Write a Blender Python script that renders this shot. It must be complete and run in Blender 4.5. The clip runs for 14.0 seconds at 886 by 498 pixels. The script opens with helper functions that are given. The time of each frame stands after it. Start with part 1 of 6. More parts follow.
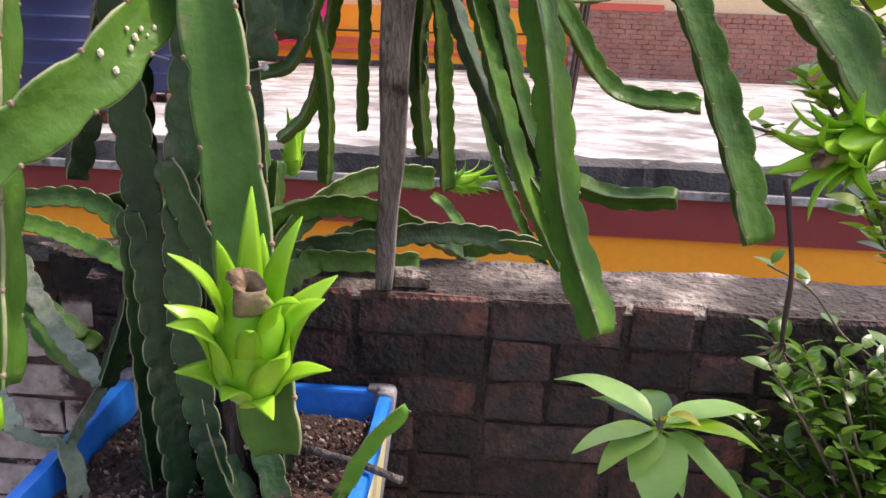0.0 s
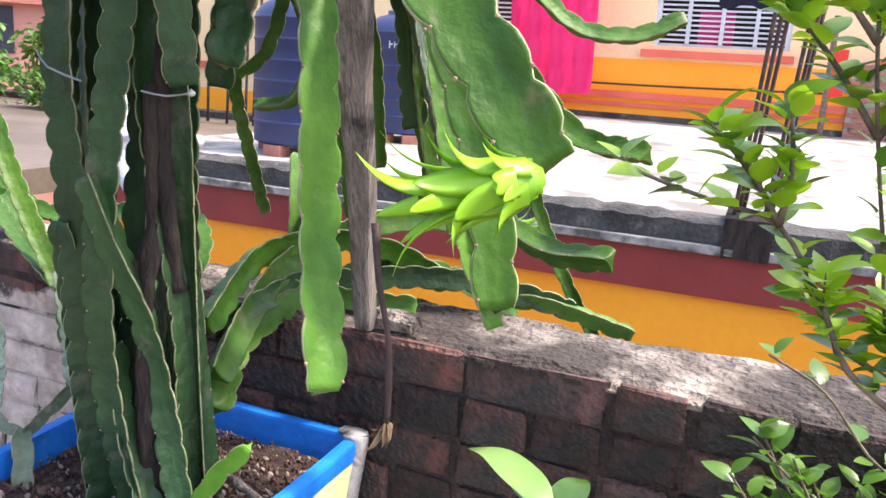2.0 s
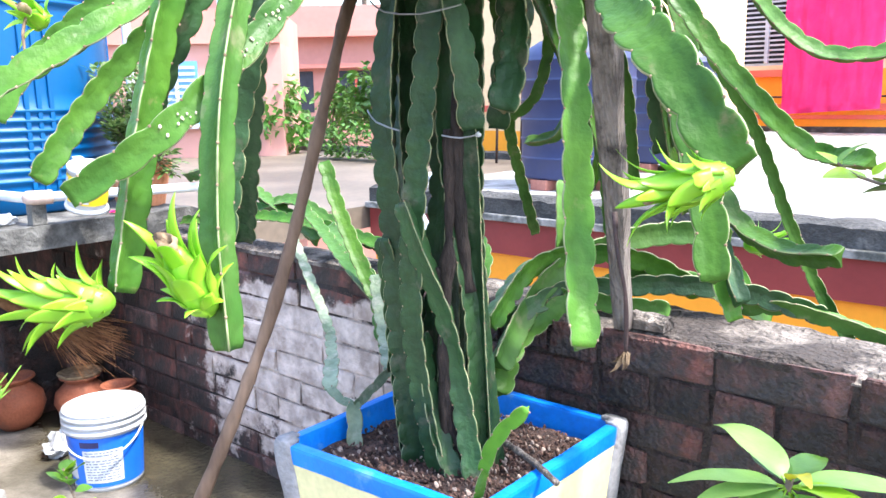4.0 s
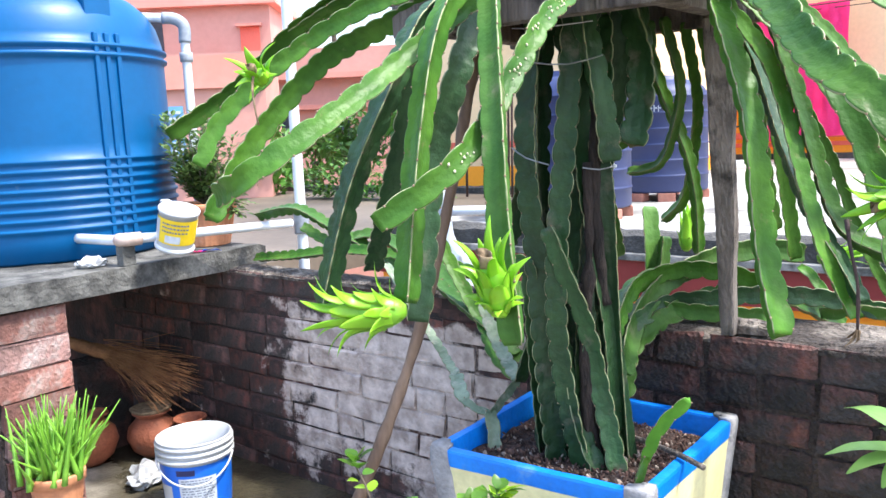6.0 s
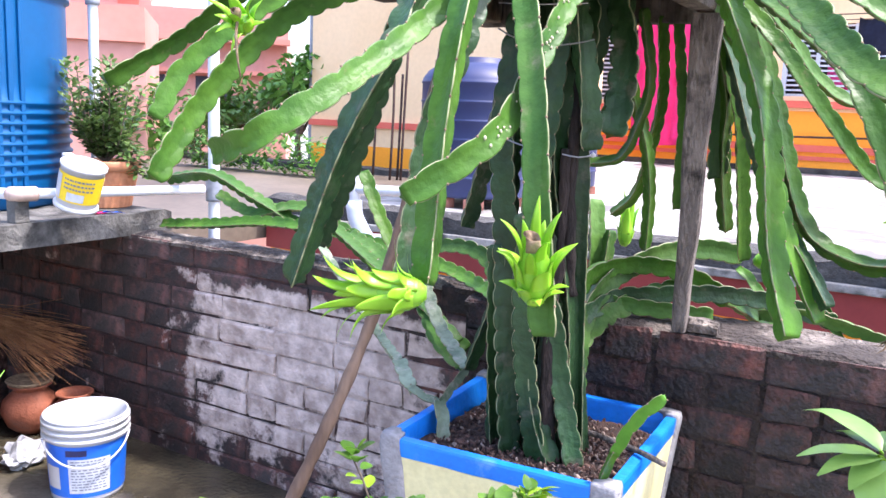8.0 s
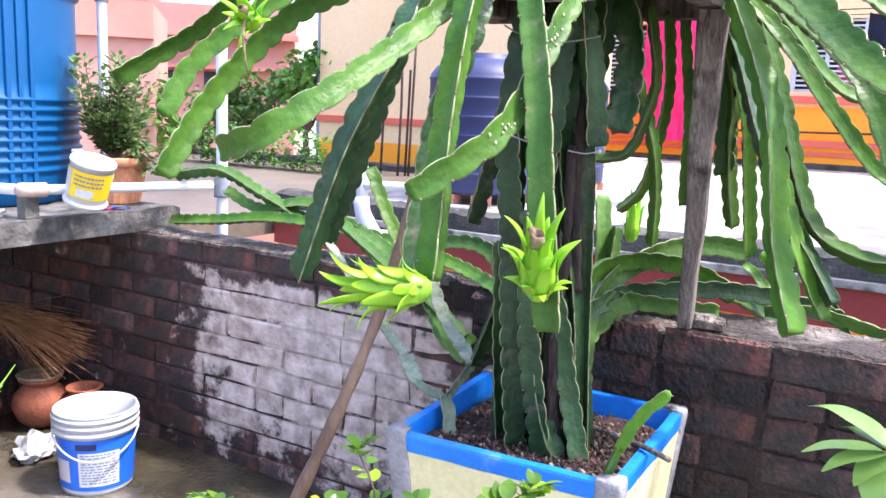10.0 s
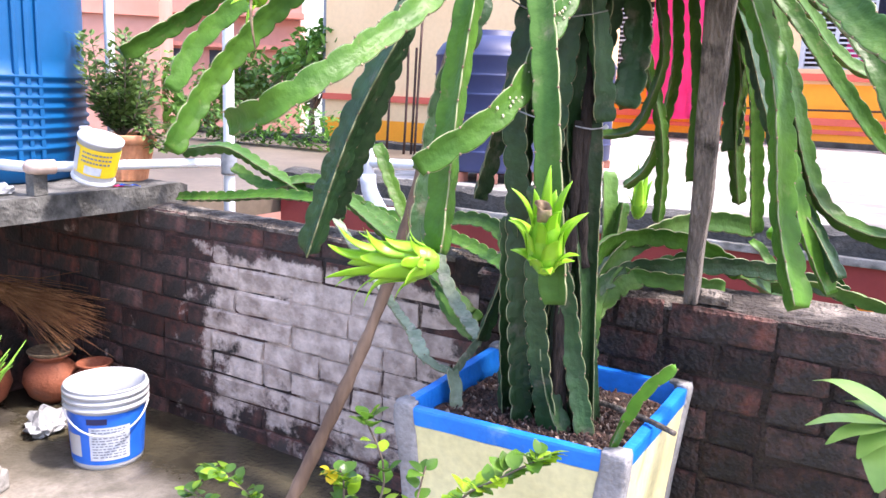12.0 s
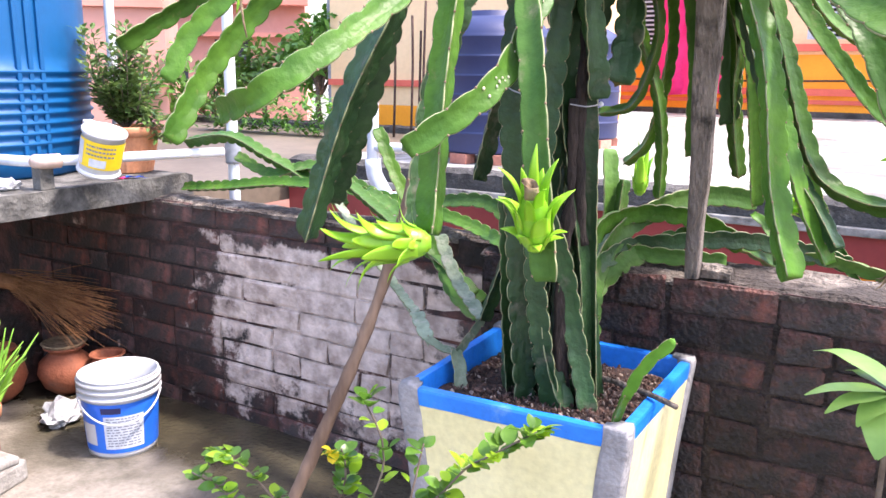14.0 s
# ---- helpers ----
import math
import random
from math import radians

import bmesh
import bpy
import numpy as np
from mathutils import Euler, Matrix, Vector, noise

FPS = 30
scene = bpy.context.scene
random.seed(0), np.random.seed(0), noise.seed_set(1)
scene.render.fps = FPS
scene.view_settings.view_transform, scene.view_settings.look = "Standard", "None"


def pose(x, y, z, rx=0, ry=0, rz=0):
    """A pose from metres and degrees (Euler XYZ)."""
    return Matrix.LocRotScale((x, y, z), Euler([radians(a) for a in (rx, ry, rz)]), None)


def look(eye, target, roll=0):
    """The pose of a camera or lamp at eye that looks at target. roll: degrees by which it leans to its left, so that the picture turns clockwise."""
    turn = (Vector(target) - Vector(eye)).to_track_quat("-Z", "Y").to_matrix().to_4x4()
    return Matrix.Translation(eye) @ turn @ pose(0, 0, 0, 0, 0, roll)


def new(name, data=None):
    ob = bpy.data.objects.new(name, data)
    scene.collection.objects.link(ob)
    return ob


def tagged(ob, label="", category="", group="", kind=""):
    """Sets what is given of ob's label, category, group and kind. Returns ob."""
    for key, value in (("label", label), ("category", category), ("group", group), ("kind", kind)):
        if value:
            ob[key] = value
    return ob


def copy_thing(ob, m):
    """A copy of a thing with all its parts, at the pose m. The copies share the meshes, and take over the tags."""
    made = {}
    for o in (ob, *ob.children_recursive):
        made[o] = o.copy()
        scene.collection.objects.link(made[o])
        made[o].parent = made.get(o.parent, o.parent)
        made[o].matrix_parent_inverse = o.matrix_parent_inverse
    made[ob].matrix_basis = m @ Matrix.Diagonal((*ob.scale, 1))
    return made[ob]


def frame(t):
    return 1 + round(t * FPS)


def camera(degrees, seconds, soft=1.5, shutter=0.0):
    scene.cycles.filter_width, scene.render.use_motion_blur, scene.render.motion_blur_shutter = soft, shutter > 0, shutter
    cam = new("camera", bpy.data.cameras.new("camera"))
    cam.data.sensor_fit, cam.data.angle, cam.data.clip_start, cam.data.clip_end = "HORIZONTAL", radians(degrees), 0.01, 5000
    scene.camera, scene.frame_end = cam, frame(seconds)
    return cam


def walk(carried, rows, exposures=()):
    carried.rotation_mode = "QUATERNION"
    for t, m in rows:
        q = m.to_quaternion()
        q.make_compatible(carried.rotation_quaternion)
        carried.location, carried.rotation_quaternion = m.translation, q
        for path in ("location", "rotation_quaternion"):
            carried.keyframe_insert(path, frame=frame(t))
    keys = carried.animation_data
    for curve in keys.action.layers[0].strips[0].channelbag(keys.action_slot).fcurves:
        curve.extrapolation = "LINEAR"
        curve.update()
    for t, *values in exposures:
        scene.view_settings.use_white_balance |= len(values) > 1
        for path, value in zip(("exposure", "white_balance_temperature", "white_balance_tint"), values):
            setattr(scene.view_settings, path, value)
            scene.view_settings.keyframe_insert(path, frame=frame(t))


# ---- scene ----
cam = camera(56.9, 14.0)
PATH = [
    (0, (-0.292, 0.628, 1.252), (-0.408, 2.555, 0.729), 2.4),
    (0.5, (-0.165, 0.598, 1.266), (-0.623, 2.491, 0.812), 2.7),
    (1, (-0.02, 0.601, 1.265), (-0.556, 2.482, 0.845), 2.3),
    (1.5, (0.094, 0.725, 1.249), (-0.461, 2.596, 0.813), 3.5),
    (2, (0.164, 0.815, 1.249), (-0.578, 2.621, 0.813), 3.7),
    (2.5, (0.281, 0.76, 1.258), (-0.928, 2.31, 0.885), 2.0),
    (3, (0.349, 0.729, 1.258), (-1.036, 2.12, 0.873), -2.2),
    (3.2, (0.351, 0.715, 1.258), (-1.048, 2.092, 0.876), -2.5),
    (5.3, (0.209, 0.319, 1.257), (-0.813, 2.008, 0.935), 0.2),
    (5.5, (0.208, 0.28, 1.268), (-0.829, 1.96, 0.946), -1.0),
    (6, (0.163, 0.217, 1.273), (-1.081, 1.757, 0.992), -2.6),
    (6.5, (0.066, 0.194, 1.275), (-1.204, 1.725, 1.07), -0.5),
    (7, (-0.02, 0.185, 1.269), (-1.067, 1.875, 1.047), 0.7),
    (7.5, (-0.042, 0.183, 1.258), (-0.994, 1.915, 0.951), 2.1),
    (8, (-0.05, 0.175, 1.256), (-1.029, 1.888, 0.933), 2.5),
    (8.5, (-0.044, 0.172, 1.257), (-1.024, 1.885, 0.933), 2.7),
    (11, (-0.042, 0.165, 1.258), (-1.052, 1.857, 0.916), 2.4),
    (11.5, (-0.04, 0.161, 1.255), (-1.054, 1.849, 0.903), 2.4),
    (12, (-0.04, 0.162, 1.252), (-1.041, 1.85, 0.867), 2.4),
    (12.5, (-0.041, 0.166, 1.253), (-1.037, 1.858, 0.871), 2.4),
    (13, (-0.034, 0.167, 1.255), (-1.03, 1.86, 0.881), 2.3),
    (13.5, (-0.028, 0.161, 1.256), (-1.062, 1.83, 0.874), 1.8),
    (14, (-0.011, 0.164, 1.252), (-1.032, 1.83, 0.826), 0.6),
]
walk(cam, [(t, look(eye, target, roll)) for t, eye, target, roll in PATH], exposures=(
    (0, 1.28, 6900, 25), (0.5, 1.40, 6850, 23), (1, 1.72, 6800, 22), (1.5, 1.93, 6700, 20), (2, 1.95, 6650, 18), (2.5, 2.28, 6500, 12), (3, 2.48, 6200, 11), (5.3, 2.45, 5950, 13), (6, 1.95, 6050, 10),
    (6.5, 1.80, 6050, 10), (7.2, 1.95, 6000, 15), (8, 2.12, 6000, 22), (11, 2.12, 6200, 22), (14, 2.15, 6450, 22)))

# ---- light ----
world = bpy.data.worlds.new("sky")
scene.world = world
world.use_nodes = True
wn = world.node_tree
sky = wn.nodes.new("ShaderNodeTexSky")
sky.sky_type = "NISHITA"
sky.sun_disc = False
SUN_FROM = Vector((0.45, 0.14, 0.88)).normalized()
sky.sun_elevation = math.asin(SUN_FROM.z)
sky.sun_rotation = math.atan2(SUN_FROM.x, SUN_FROM.y)
sky.air_density, sky.dust_density = 1.2, 3.0
bg = wn.nodes["Background"]
wn.links.new(sky.outputs[0], bg.inputs[0])
bg.inputs[1].default_value = 0.15
sun = new("sun", bpy.data.lights.new("sun", "SUN"))
sun.data.energy, sun.data.angle, sun.data.color = 1.9, radians(4), (1.0, 0.94, 0.82)
sun.matrix_world = look((SUN_FROM * 30)[:], (0, 0, 0))


# ---- materials ----
def link(nt, a, b):
    nt.links.new(a, b)


def mat(name, a, b, scale=8.0, rough=0.6, bump=0.2, fine=60.0, dirt=None, dirt_scale=2.5, dirt_cut=0.58, per=0.0,
        metal=0.0, trans=0.0, spec=0.5, stretch=(1, 1, 1), use_object=True, grain=0.5, fade=0.0, deep=0.01):
    """Two tones mixed by noise, a fine grain, stains and a bump; per: how far single objects differ in tone."""
    m = bpy.data.materials.new(name)
    m.use_nodes = True
    nt = m.node_tree
    p = nt.nodes["Principled BSDF"]
    tc = nt.nodes.new("ShaderNodeTexCoord")
    mp = nt.nodes.new("ShaderNodeMapping")
    mp.inputs["Scale"].default_value = stretch
    link(nt, tc.outputs["Object"] if use_object else tc.outputs["Generated"], mp.inputs[0])
    n1 = nt.nodes.new("ShaderNodeTexNoise")
    n1.inputs["Scale"].default_value, n1.inputs["Detail"].default_value = scale, 6
    n2 = nt.nodes.new("ShaderNodeTexNoise")
    n2.inputs["Scale"].default_value, n2.inputs["Detail"].default_value = fine, 4
    for n in (n1, n2):
        link(nt, mp.outputs[0], n.inputs["Vector"])
    r1 = nt.nodes.new("ShaderNodeValToRGB")
    r1.color_ramp.elements[0].position, r1.color_ramp.elements[1].position = 0.33, 0.68
    r1.color_ramp.elements[0].color, r1.color_ramp.elements[1].color = (*a, 1), (*b, 1)
    link(nt, n1.outputs[0], r1.inputs[0])
    mul = nt.nodes.new("ShaderNodeMix")
    mul.data_type, mul.blend_type = "RGBA", "MULTIPLY"
    mul.inputs[0].default_value = grain
    r2 = nt.nodes.new("ShaderNodeValToRGB")
    r2.color_ramp.elements[0].position, r2.color_ramp.elements[1].position = 0.3, 0.65
    r2.color_ramp.elements[0].color = (0.55, 0.55, 0.55, 1)
    link(nt, n2.outputs[0], r2.inputs[0])
    link(nt, r1.outputs[0], mul.inputs[6])
    link(nt, r2.outputs[0], mul.inputs[7])
    col = mul.outputs[2]
    if dirt:
        n3 = nt.nodes.new("ShaderNodeTexNoise")
        n3.inputs["Scale"].default_value, n3.inputs["Detail"].default_value, n3.inputs["Roughness"].default_value = dirt_scale, 8, 0.65
        link(nt, tc.outputs["Object"], n3.inputs["Vector"])
        r3 = nt.nodes.new("ShaderNodeValToRGB")
        r3.color_ramp.elements[0].position, r3.color_ramp.elements[1].position = dirt_cut - 0.07, dirt_cut + 0.07
        link(nt, n3.outputs[0], r3.inputs[0])
        mx = nt.nodes.new("ShaderNodeMix")
        mx.data_type = "RGBA"
        mx.inputs[7].default_value = (*dirt, 1)
        link(nt, r3.outputs[0], mx.inputs[0])
        link(nt, col, mx.inputs[6])
        col = mx.outputs[2]
    if per:
        oi = nt.nodes.new("ShaderNodeObjectInfo")
        mr = nt.nodes.new("ShaderNodeMapRange")
        mr.inputs[3].default_value, mr.inputs[4].default_value = 1 - per, 1 + per
        link(nt, oi.outputs["Random"], mr.inputs[0])
        hs = nt.nodes.new("ShaderNodeHueSaturation")
        link(nt, mr.outputs[0], hs.inputs["Value"])
        if fade:
            wn2 = nt.nodes.new("ShaderNodeTexWhiteNoise")
            wn2.noise_dimensions = "1D"
            link(nt, oi.outputs["Random"], wn2.inputs["W"])
            ms2 = nt.nodes.new("ShaderNodeMapRange")
            ms2.inputs[3].default_value, ms2.inputs[4].default_value = 1 - fade, 1.05
            link(nt, wn2.outputs["Value"], ms2.inputs[0])
            link(nt, ms2.outputs[0], hs.inputs["Saturation"])
        link(nt, col, hs.inputs["Color"])
        col = hs.outputs[0]
    link(nt, col, p.inputs["Base Color"])
    p.inputs["Roughness"].default_value, p.inputs["Metallic"].default_value = rough, metal
    p.inputs["Specular IOR Level"].default_value = spec
    if bump:
        bp = nt.nodes.new("ShaderNodeBump")
        bp.inputs["Strength"].default_value, bp.inputs["Distance"].default_value = bump, deep
        add = nt.nodes.new("ShaderNodeMath")
        link(nt, n1.outputs[0], add.inputs[0])
        link(nt, n2.outputs[0], add.inputs[1])
        link(nt, add.outputs[0], bp.inputs["Height"])
        link(nt, bp.outputs[0], p.inputs["Normal"])
    if trans:
        tr = nt.nodes.new("ShaderNodeBsdfTranslucent")
        link(nt, col, tr.inputs[0])
        ms = nt.nodes.new("ShaderNodeMixShader")
        ms.inputs[0].default_value = trans
        link(nt, p.outputs[0], ms.inputs[1])
        link(nt, tr.outputs[0], ms.inputs[2])
        link(nt, ms.outputs[0], nt.nodes["Material Output"].inputs[0])
    return m


BRICK = mat("old_brick", (0.026, 0.016, 0.015), (0.20, 0.060, 0.042), 14, 0.8, 1.0, 70, (0.034, 0.027, 0.025), 5, 0.51, 0.55, fade=0.35, deep=0.02)
PIERBRICK = mat("dusty_brick", (0.13, 0.060, 0.048), (0.33, 0.14, 0.11), 14, 0.9, 1.0, 80, (0.30, 0.25, 0.225), 9, 0.58, 0.35, fade=0.3, deep=0.009)
MORTAR = mat("mortar", (0.025, 0.018, 0.016), (0.10, 0.074, 0.063), 13, 0.95, 1.0, 90, (0.03, 0.023, 0.020), 6, 0.52, deep=0.03)
CAP = mat("wall_cap", (0.060, 0.046, 0.038), (0.45, 0.39, 0.33), 9, 0.95, 1.0, 70, (0.050, 0.039, 0.033), 6, 0.46, deep=0.03)
SLAB = mat("stained_slab", (0.07, 0.068, 0.062), (0.20, 0.195, 0.18), 8, 0.9, 0.8, 70, (0.035, 0.034, 0.032), 6, 0.53)
CONCRETE = mat("concrete", (0.22, 0.21, 0.19), (0.42, 0.40, 0.37), 6, 0.9, 0.5, 80, (0.07, 0.07, 0.06), 5, 0.56)
def damp_shaded_floor():
    """Trodden cement floor that stays wet and green with algae along the foot of the wall, with shade painted into the
    same strip.
    """
    m = mat("wet_shaded_concrete", (0.15, 0.13, 0.105), (0.33, 0.30, 0.255), 3.0, 0.5, 0.5, 55, (0.09, 0.080, 0.060), 2.6, 0.53)
    nt = m.node_tree
    p = nt.nodes["Principled BSDF"]
    old = p.inputs["Base Color"].links[0].from_socket
    geo = nt.nodes.new("ShaderNodeNewGeometry")
    sep = nt.nodes.new("ShaderNodeSeparateXYZ")
    link(nt, geo.outputs["Position"], sep.inputs[0])
    no = nt.nodes.new("ShaderNodeTexNoise")
    no.inputs["Scale"].default_value, no.inputs["Detail"].default_value, no.inputs["Roughness"].default_value = 3.2, 8, 0.65
    link(nt, geo.outputs["Position"], no.inputs["Vector"])
    wob = nt.nodes.new("ShaderNodeMath")
    wob.operation = "MULTIPLY_ADD"
    wob.inputs[1].default_value = 0.7
    link(nt, no.outputs[0], wob.inputs[0])
    link(nt, sep.outputs[1], wob.inputs[2])
    ramp = nt.nodes.new("ShaderNodeMapRange")
    ramp.inputs[1].default_value, ramp.inputs[2].default_value = 1.98, 2.16
    link(nt, wob.outputs[0], ramp.inputs[0])
    # algae tone, taken darker to hold the shade beside the wall too
    moss_shade = nt.nodes.new("ShaderNodeValToRGB")
    moss_shade.color_ramp.elements[0].position, moss_shade.color_ramp.elements[1].position = 0.35, 0.68
    moss_shade.color_ramp.elements[0].color, moss_shade.color_ramp.elements[1].color = (0.022, 0.019, 0.014, 1), (0.080, 0.070, 0.044, 1)
    link(nt, no.outputs[0], moss_shade.inputs[0])
    mx = nt.nodes.new("ShaderNodeMix")
    mx.data_type = "RGBA"
    link(nt, ramp.outputs[0], mx.inputs[0])
    link(nt, old, mx.inputs[6])
    link(nt, moss_shade.outputs[0], mx.inputs[7])
    link(nt, mx.outputs[2], p.inputs["Base Color"])
    gloss = nt.nodes.new("ShaderNodeMapRange")
    gloss.inputs[3].default_value, gloss.inputs[4].default_value = 0.75, 0.24
    link(nt, ramp.outputs[0], gloss.inputs[0])
    link(nt, gloss.outputs[0], p.inputs["Roughness"])
    return m


FLOOR = damp_shaded_floor()
TANPVC = mat("stained_pipe", (0.50, 0.36, 0.30), (0.66, 0.52, 0.45), 14, 0.5, 0.1, 60, (0.30, 0.24, 0.2), 7, 0.62)
ROOF = mat("sunlit_roof", (0.27, 0.26, 0.24), (0.52, 0.505, 0.48), 2.6, 0.85, 0.3, 26, (0.15, 0.14, 0.125), 1.6, 0.54, grain=0.4)
ROOF_BROWN = mat("wet_roof", (0.09, 0.07, 0.05), (0.17, 0.135, 0.10), 0.8, 0.6, 0.1, 15)
EDGE = mat("sooty_edge", (0.030, 0.029, 0.027), (0.095, 0.09, 0.083), 5, 0.9, 0.6, 40, (0.17, 0.16, 0.145), 4, 0.64, deep=0.03)
MAROON = mat("maroon_paint", (0.20, 0.022, 0.02), (0.27, 0.035, 0.03), 2, 0.6, 0.1, 30, grain=0.15)
ORANGE = mat("orange_paint", (0.92, 0.33, 0.010), (0.97, 0.40, 0.02), 0.8, 0.6, 0.1, 20, grain=0.12)
CREAM = mat("cream_paint", (0.80, 0.55, 0.30), (0.86, 0.63, 0.38), 0.6, 0.7, 0.05, 14, grain=0.15)
REDBAND = mat("red_paint", (0.62, 0.10, 0.06), (0.72, 0.15, 0.10), 1, 0.6, 0.05, 20, grain=0.15)
PINKWALL = mat("pink_paint", (0.54, 0.255, 0.205), (0.61, 0.325, 0.27), 0.4, 0.8, 0.05, 8, (0.48, 0.245, 0.20), 0.5, 0.60, grain=0.15)
PINKDARK = mat("pink_trim", (0.62, 0.24, 0.18), (0.68, 0.30, 0.24), 0.6, 0.8, 0.05, 8, grain=0.15)
HOT_PINK = mat("pink_cloth", (0.85, 0.05, 0.30), (0.92, 0.09, 0.38), 2, 0.8, 0.1, 30, trans=0.3, grain=0.15)
BLUE = mat("blue_paint", (0.005, 0.17, 0.68), (0.012, 0.24, 0.80), 9, 0.45, 0.15, 70, (0.12, 0.30, 0.60), 14, 0.66, grain=0.3)
CREAMPOT = mat("yellow_paint", (0.70, 0.64, 0.33), (0.80, 0.75, 0.43), 5, 0.7, 0.15, 60, (0.52, 0.48, 0.31), 7, 0.68, grain=0.3)
GREYPOT = mat("grey_cement", (0.24, 0.235, 0.24), (0.40, 0.39, 0.40), 14, 0.9, 0.5, 100)
SOIL = mat("soil", (0.022, 0.013, 0.010), (0.085, 0.046, 0.034), 60, 0.95, 1.0, 220)
PEBBLE = mat("pebble", (0.24, 0.17, 0.13), (0.48, 0.38, 0.31), 30, 0.8, 0.3, 120, per=0.5)
HUSK = mat("husk_chip", (0.035, 0.019, 0.014), (0.15, 0.078, 0.055), 45, 0.9, 0.3, 120)
TANKBLUE = mat("blue_plastic", (0.001, 0.070, 0.205), (0.002, 0.095, 0.265), 1.5, 0.38, 0.05, 30, (0.14, 0.22, 0.30), 9, 0.78, spec=0.3, grain=0.15)
TANKNAVY = mat("navy_plastic", (0.018, 0.026, 0.085), (0.028, 0.04, 0.12), 1.5, 0.5, 0.05, 25, grain=0.15)
PVC = mat("white_pipe", (0.62, 0.66, 0.72), (0.74, 0.77, 0.80), 6, 0.4, 0.05, 60, (0.40, 0.40, 0.40), 5, 0.68, grain=0.15)
GREYPVC = mat("grey_fitting", (0.22, 0.25, 0.30), (0.33, 0.36, 0.40), 6, 0.5, 0.05, 60)
WHITEPLASTIC = mat("white_plastic", (0.46, 0.47, 0.49), (0.57, 0.58, 0.60), 5, 0.35, 0.05, 60, (0.42, 0.40, 0.37), 7, 0.68, grain=0.15)
LABELBLUE = mat("blue_label", (0.012, 0.12, 0.62), (0.02, 0.17, 0.72), 5, 0.3, 0.0, 60, grain=0.15)
LABELYELLOW = mat("yellow_label", (0.85, 0.58, 0.01), (0.90, 0.66, 0.03), 5, 0.35, 0.0, 60, grain=0.15)
INKGREY = mat("grey_ink", (0.16, 0.18, 0.24), (0.24, 0.26, 0.32), 8, 0.5, 0.0, 60)
PALEINK = mat("pale_print", (0.55, 0.60, 0.68), (0.66, 0.70, 0.76), 8, 0.5, 0.0, 60)
NAVYINK = mat("navy_ink", (0.012, 0.015, 0.09), (0.025, 0.03, 0.14), 8, 0.5, 0.0, 60)
CLAY = mat("terracotta", (0.26, 0.075, 0.035), (0.40, 0.13, 0.065), 10, 0.75, 0.25, 90, (0.20, 0.10, 0.07), 7, 0.62)
CLAYPOT = mat("orange_pot", (0.48, 0.19, 0.085), (0.58, 0.26, 0.13), 6, 0.6, 0.15, 60, (0.5, 0.36, 0.28), 7, 0.66)
WOOD = mat("grey_wood", (0.07, 0.056, 0.047), (0.31, 0.26, 0.225), 22, 0.9, 0.9, 150, (0.04, 0.033, 0.028), 9, 0.58, stretch=(1, 1, 0.07), deep=0.02)
POLEWOOD = mat("bamboo_pole", (0.14, 0.085, 0.055), (0.26, 0.17, 0.115), 10, 0.8, 0.4, 80, stretch=(1, 1, 0.25))
STRAW = mat("broom_straw", (0.20, 0.082, 0.030), (0.40, 0.19, 0.075), 12, 0.8, 0.2, 90)
STEEL = mat("rusty_steel", (0.055, 0.035, 0.03), (0.12, 0.07, 0.055), 20, 0.8, 0.3, 90, metal=0.4)
WIRE = mat("tie_wire", (0.30, 0.30, 0.30), (0.45, 0.45, 0.45), 20, 0.4, 0.0, 60, metal=0.8)
STEM = mat("cactus_green", (0.034, 0.104, 0.013), (0.080, 0.188, 0.020), 9, 0.42, 0.3, 55, (0.15, 0.15, 0.06), 26, 0.68, 0.28, trans=0.08, spec=0.2, grain=0.5)
STEM_OLD = mat("old_cactus_green", (0.014, 0.042, 0.014), (0.034, 0.088, 0.027), 11, 0.45, 0.4, 60, (0.09, 0.095, 0.06), 18, 0.64, 0.28, spec=0.35, grain=0.5)
STEM_YOUNG = mat("young_cactus_green", (0.065, 0.21, 0.016), (0.115, 0.31, 0.025), 12, 0.45, 0.2, 60, trans=0.12, spec=0.3, grain=0.3)
STEM_GREY = mat("greyish_cactus_green", (0.10, 0.145, 0.085), (0.25, 0.30, 0.20), 16, 0.6, 0.4, 70, (0.32, 0.31, 0.25), 22, 0.60, 0.2, spec=0.3, grain=0.5)
STEM_PALE = mat("pale_cactus_green", (0.045, 0.125, 0.020), (0.096, 0.195, 0.040), 9, 0.45, 0.3, 55, (0.18, 0.19, 0.10), 18, 0.66, 0.24, trans=0.08, spec=0.2, grain=0.5)
MARGIN = mat("stem_margin", (0.13, 0.155, 0.062), (0.34, 0.35, 0.19), 30, 0.6, 0.1, 100)
AREOLE = mat("areole", (0.16, 0.10, 0.06), (0.34, 0.25, 0.17), 60, 0.9, 0.2, 200)
SCAR = mat("pale_scar", (0.55, 0.50, 0.33), (0.75, 0.70, 0.50), 60, 0.7, 0.2, 200)
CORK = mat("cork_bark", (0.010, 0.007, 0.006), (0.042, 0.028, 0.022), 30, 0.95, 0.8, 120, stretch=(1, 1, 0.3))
FRUIT = mat("fruit_green", (0.17, 0.44, 0.02), (0.28, 0.58, 0.04), 12, 0.35, 0.1, 60, per=0.08, trans=0.22, grain=0.15)
FRUIT_TIP = mat("bract_green", (0.22, 0.52, 0.015), (0.36, 0.66, 0.04), 12, 0.35, 0.05, 60, per=0.1, trans=0.3, grain=0.15)
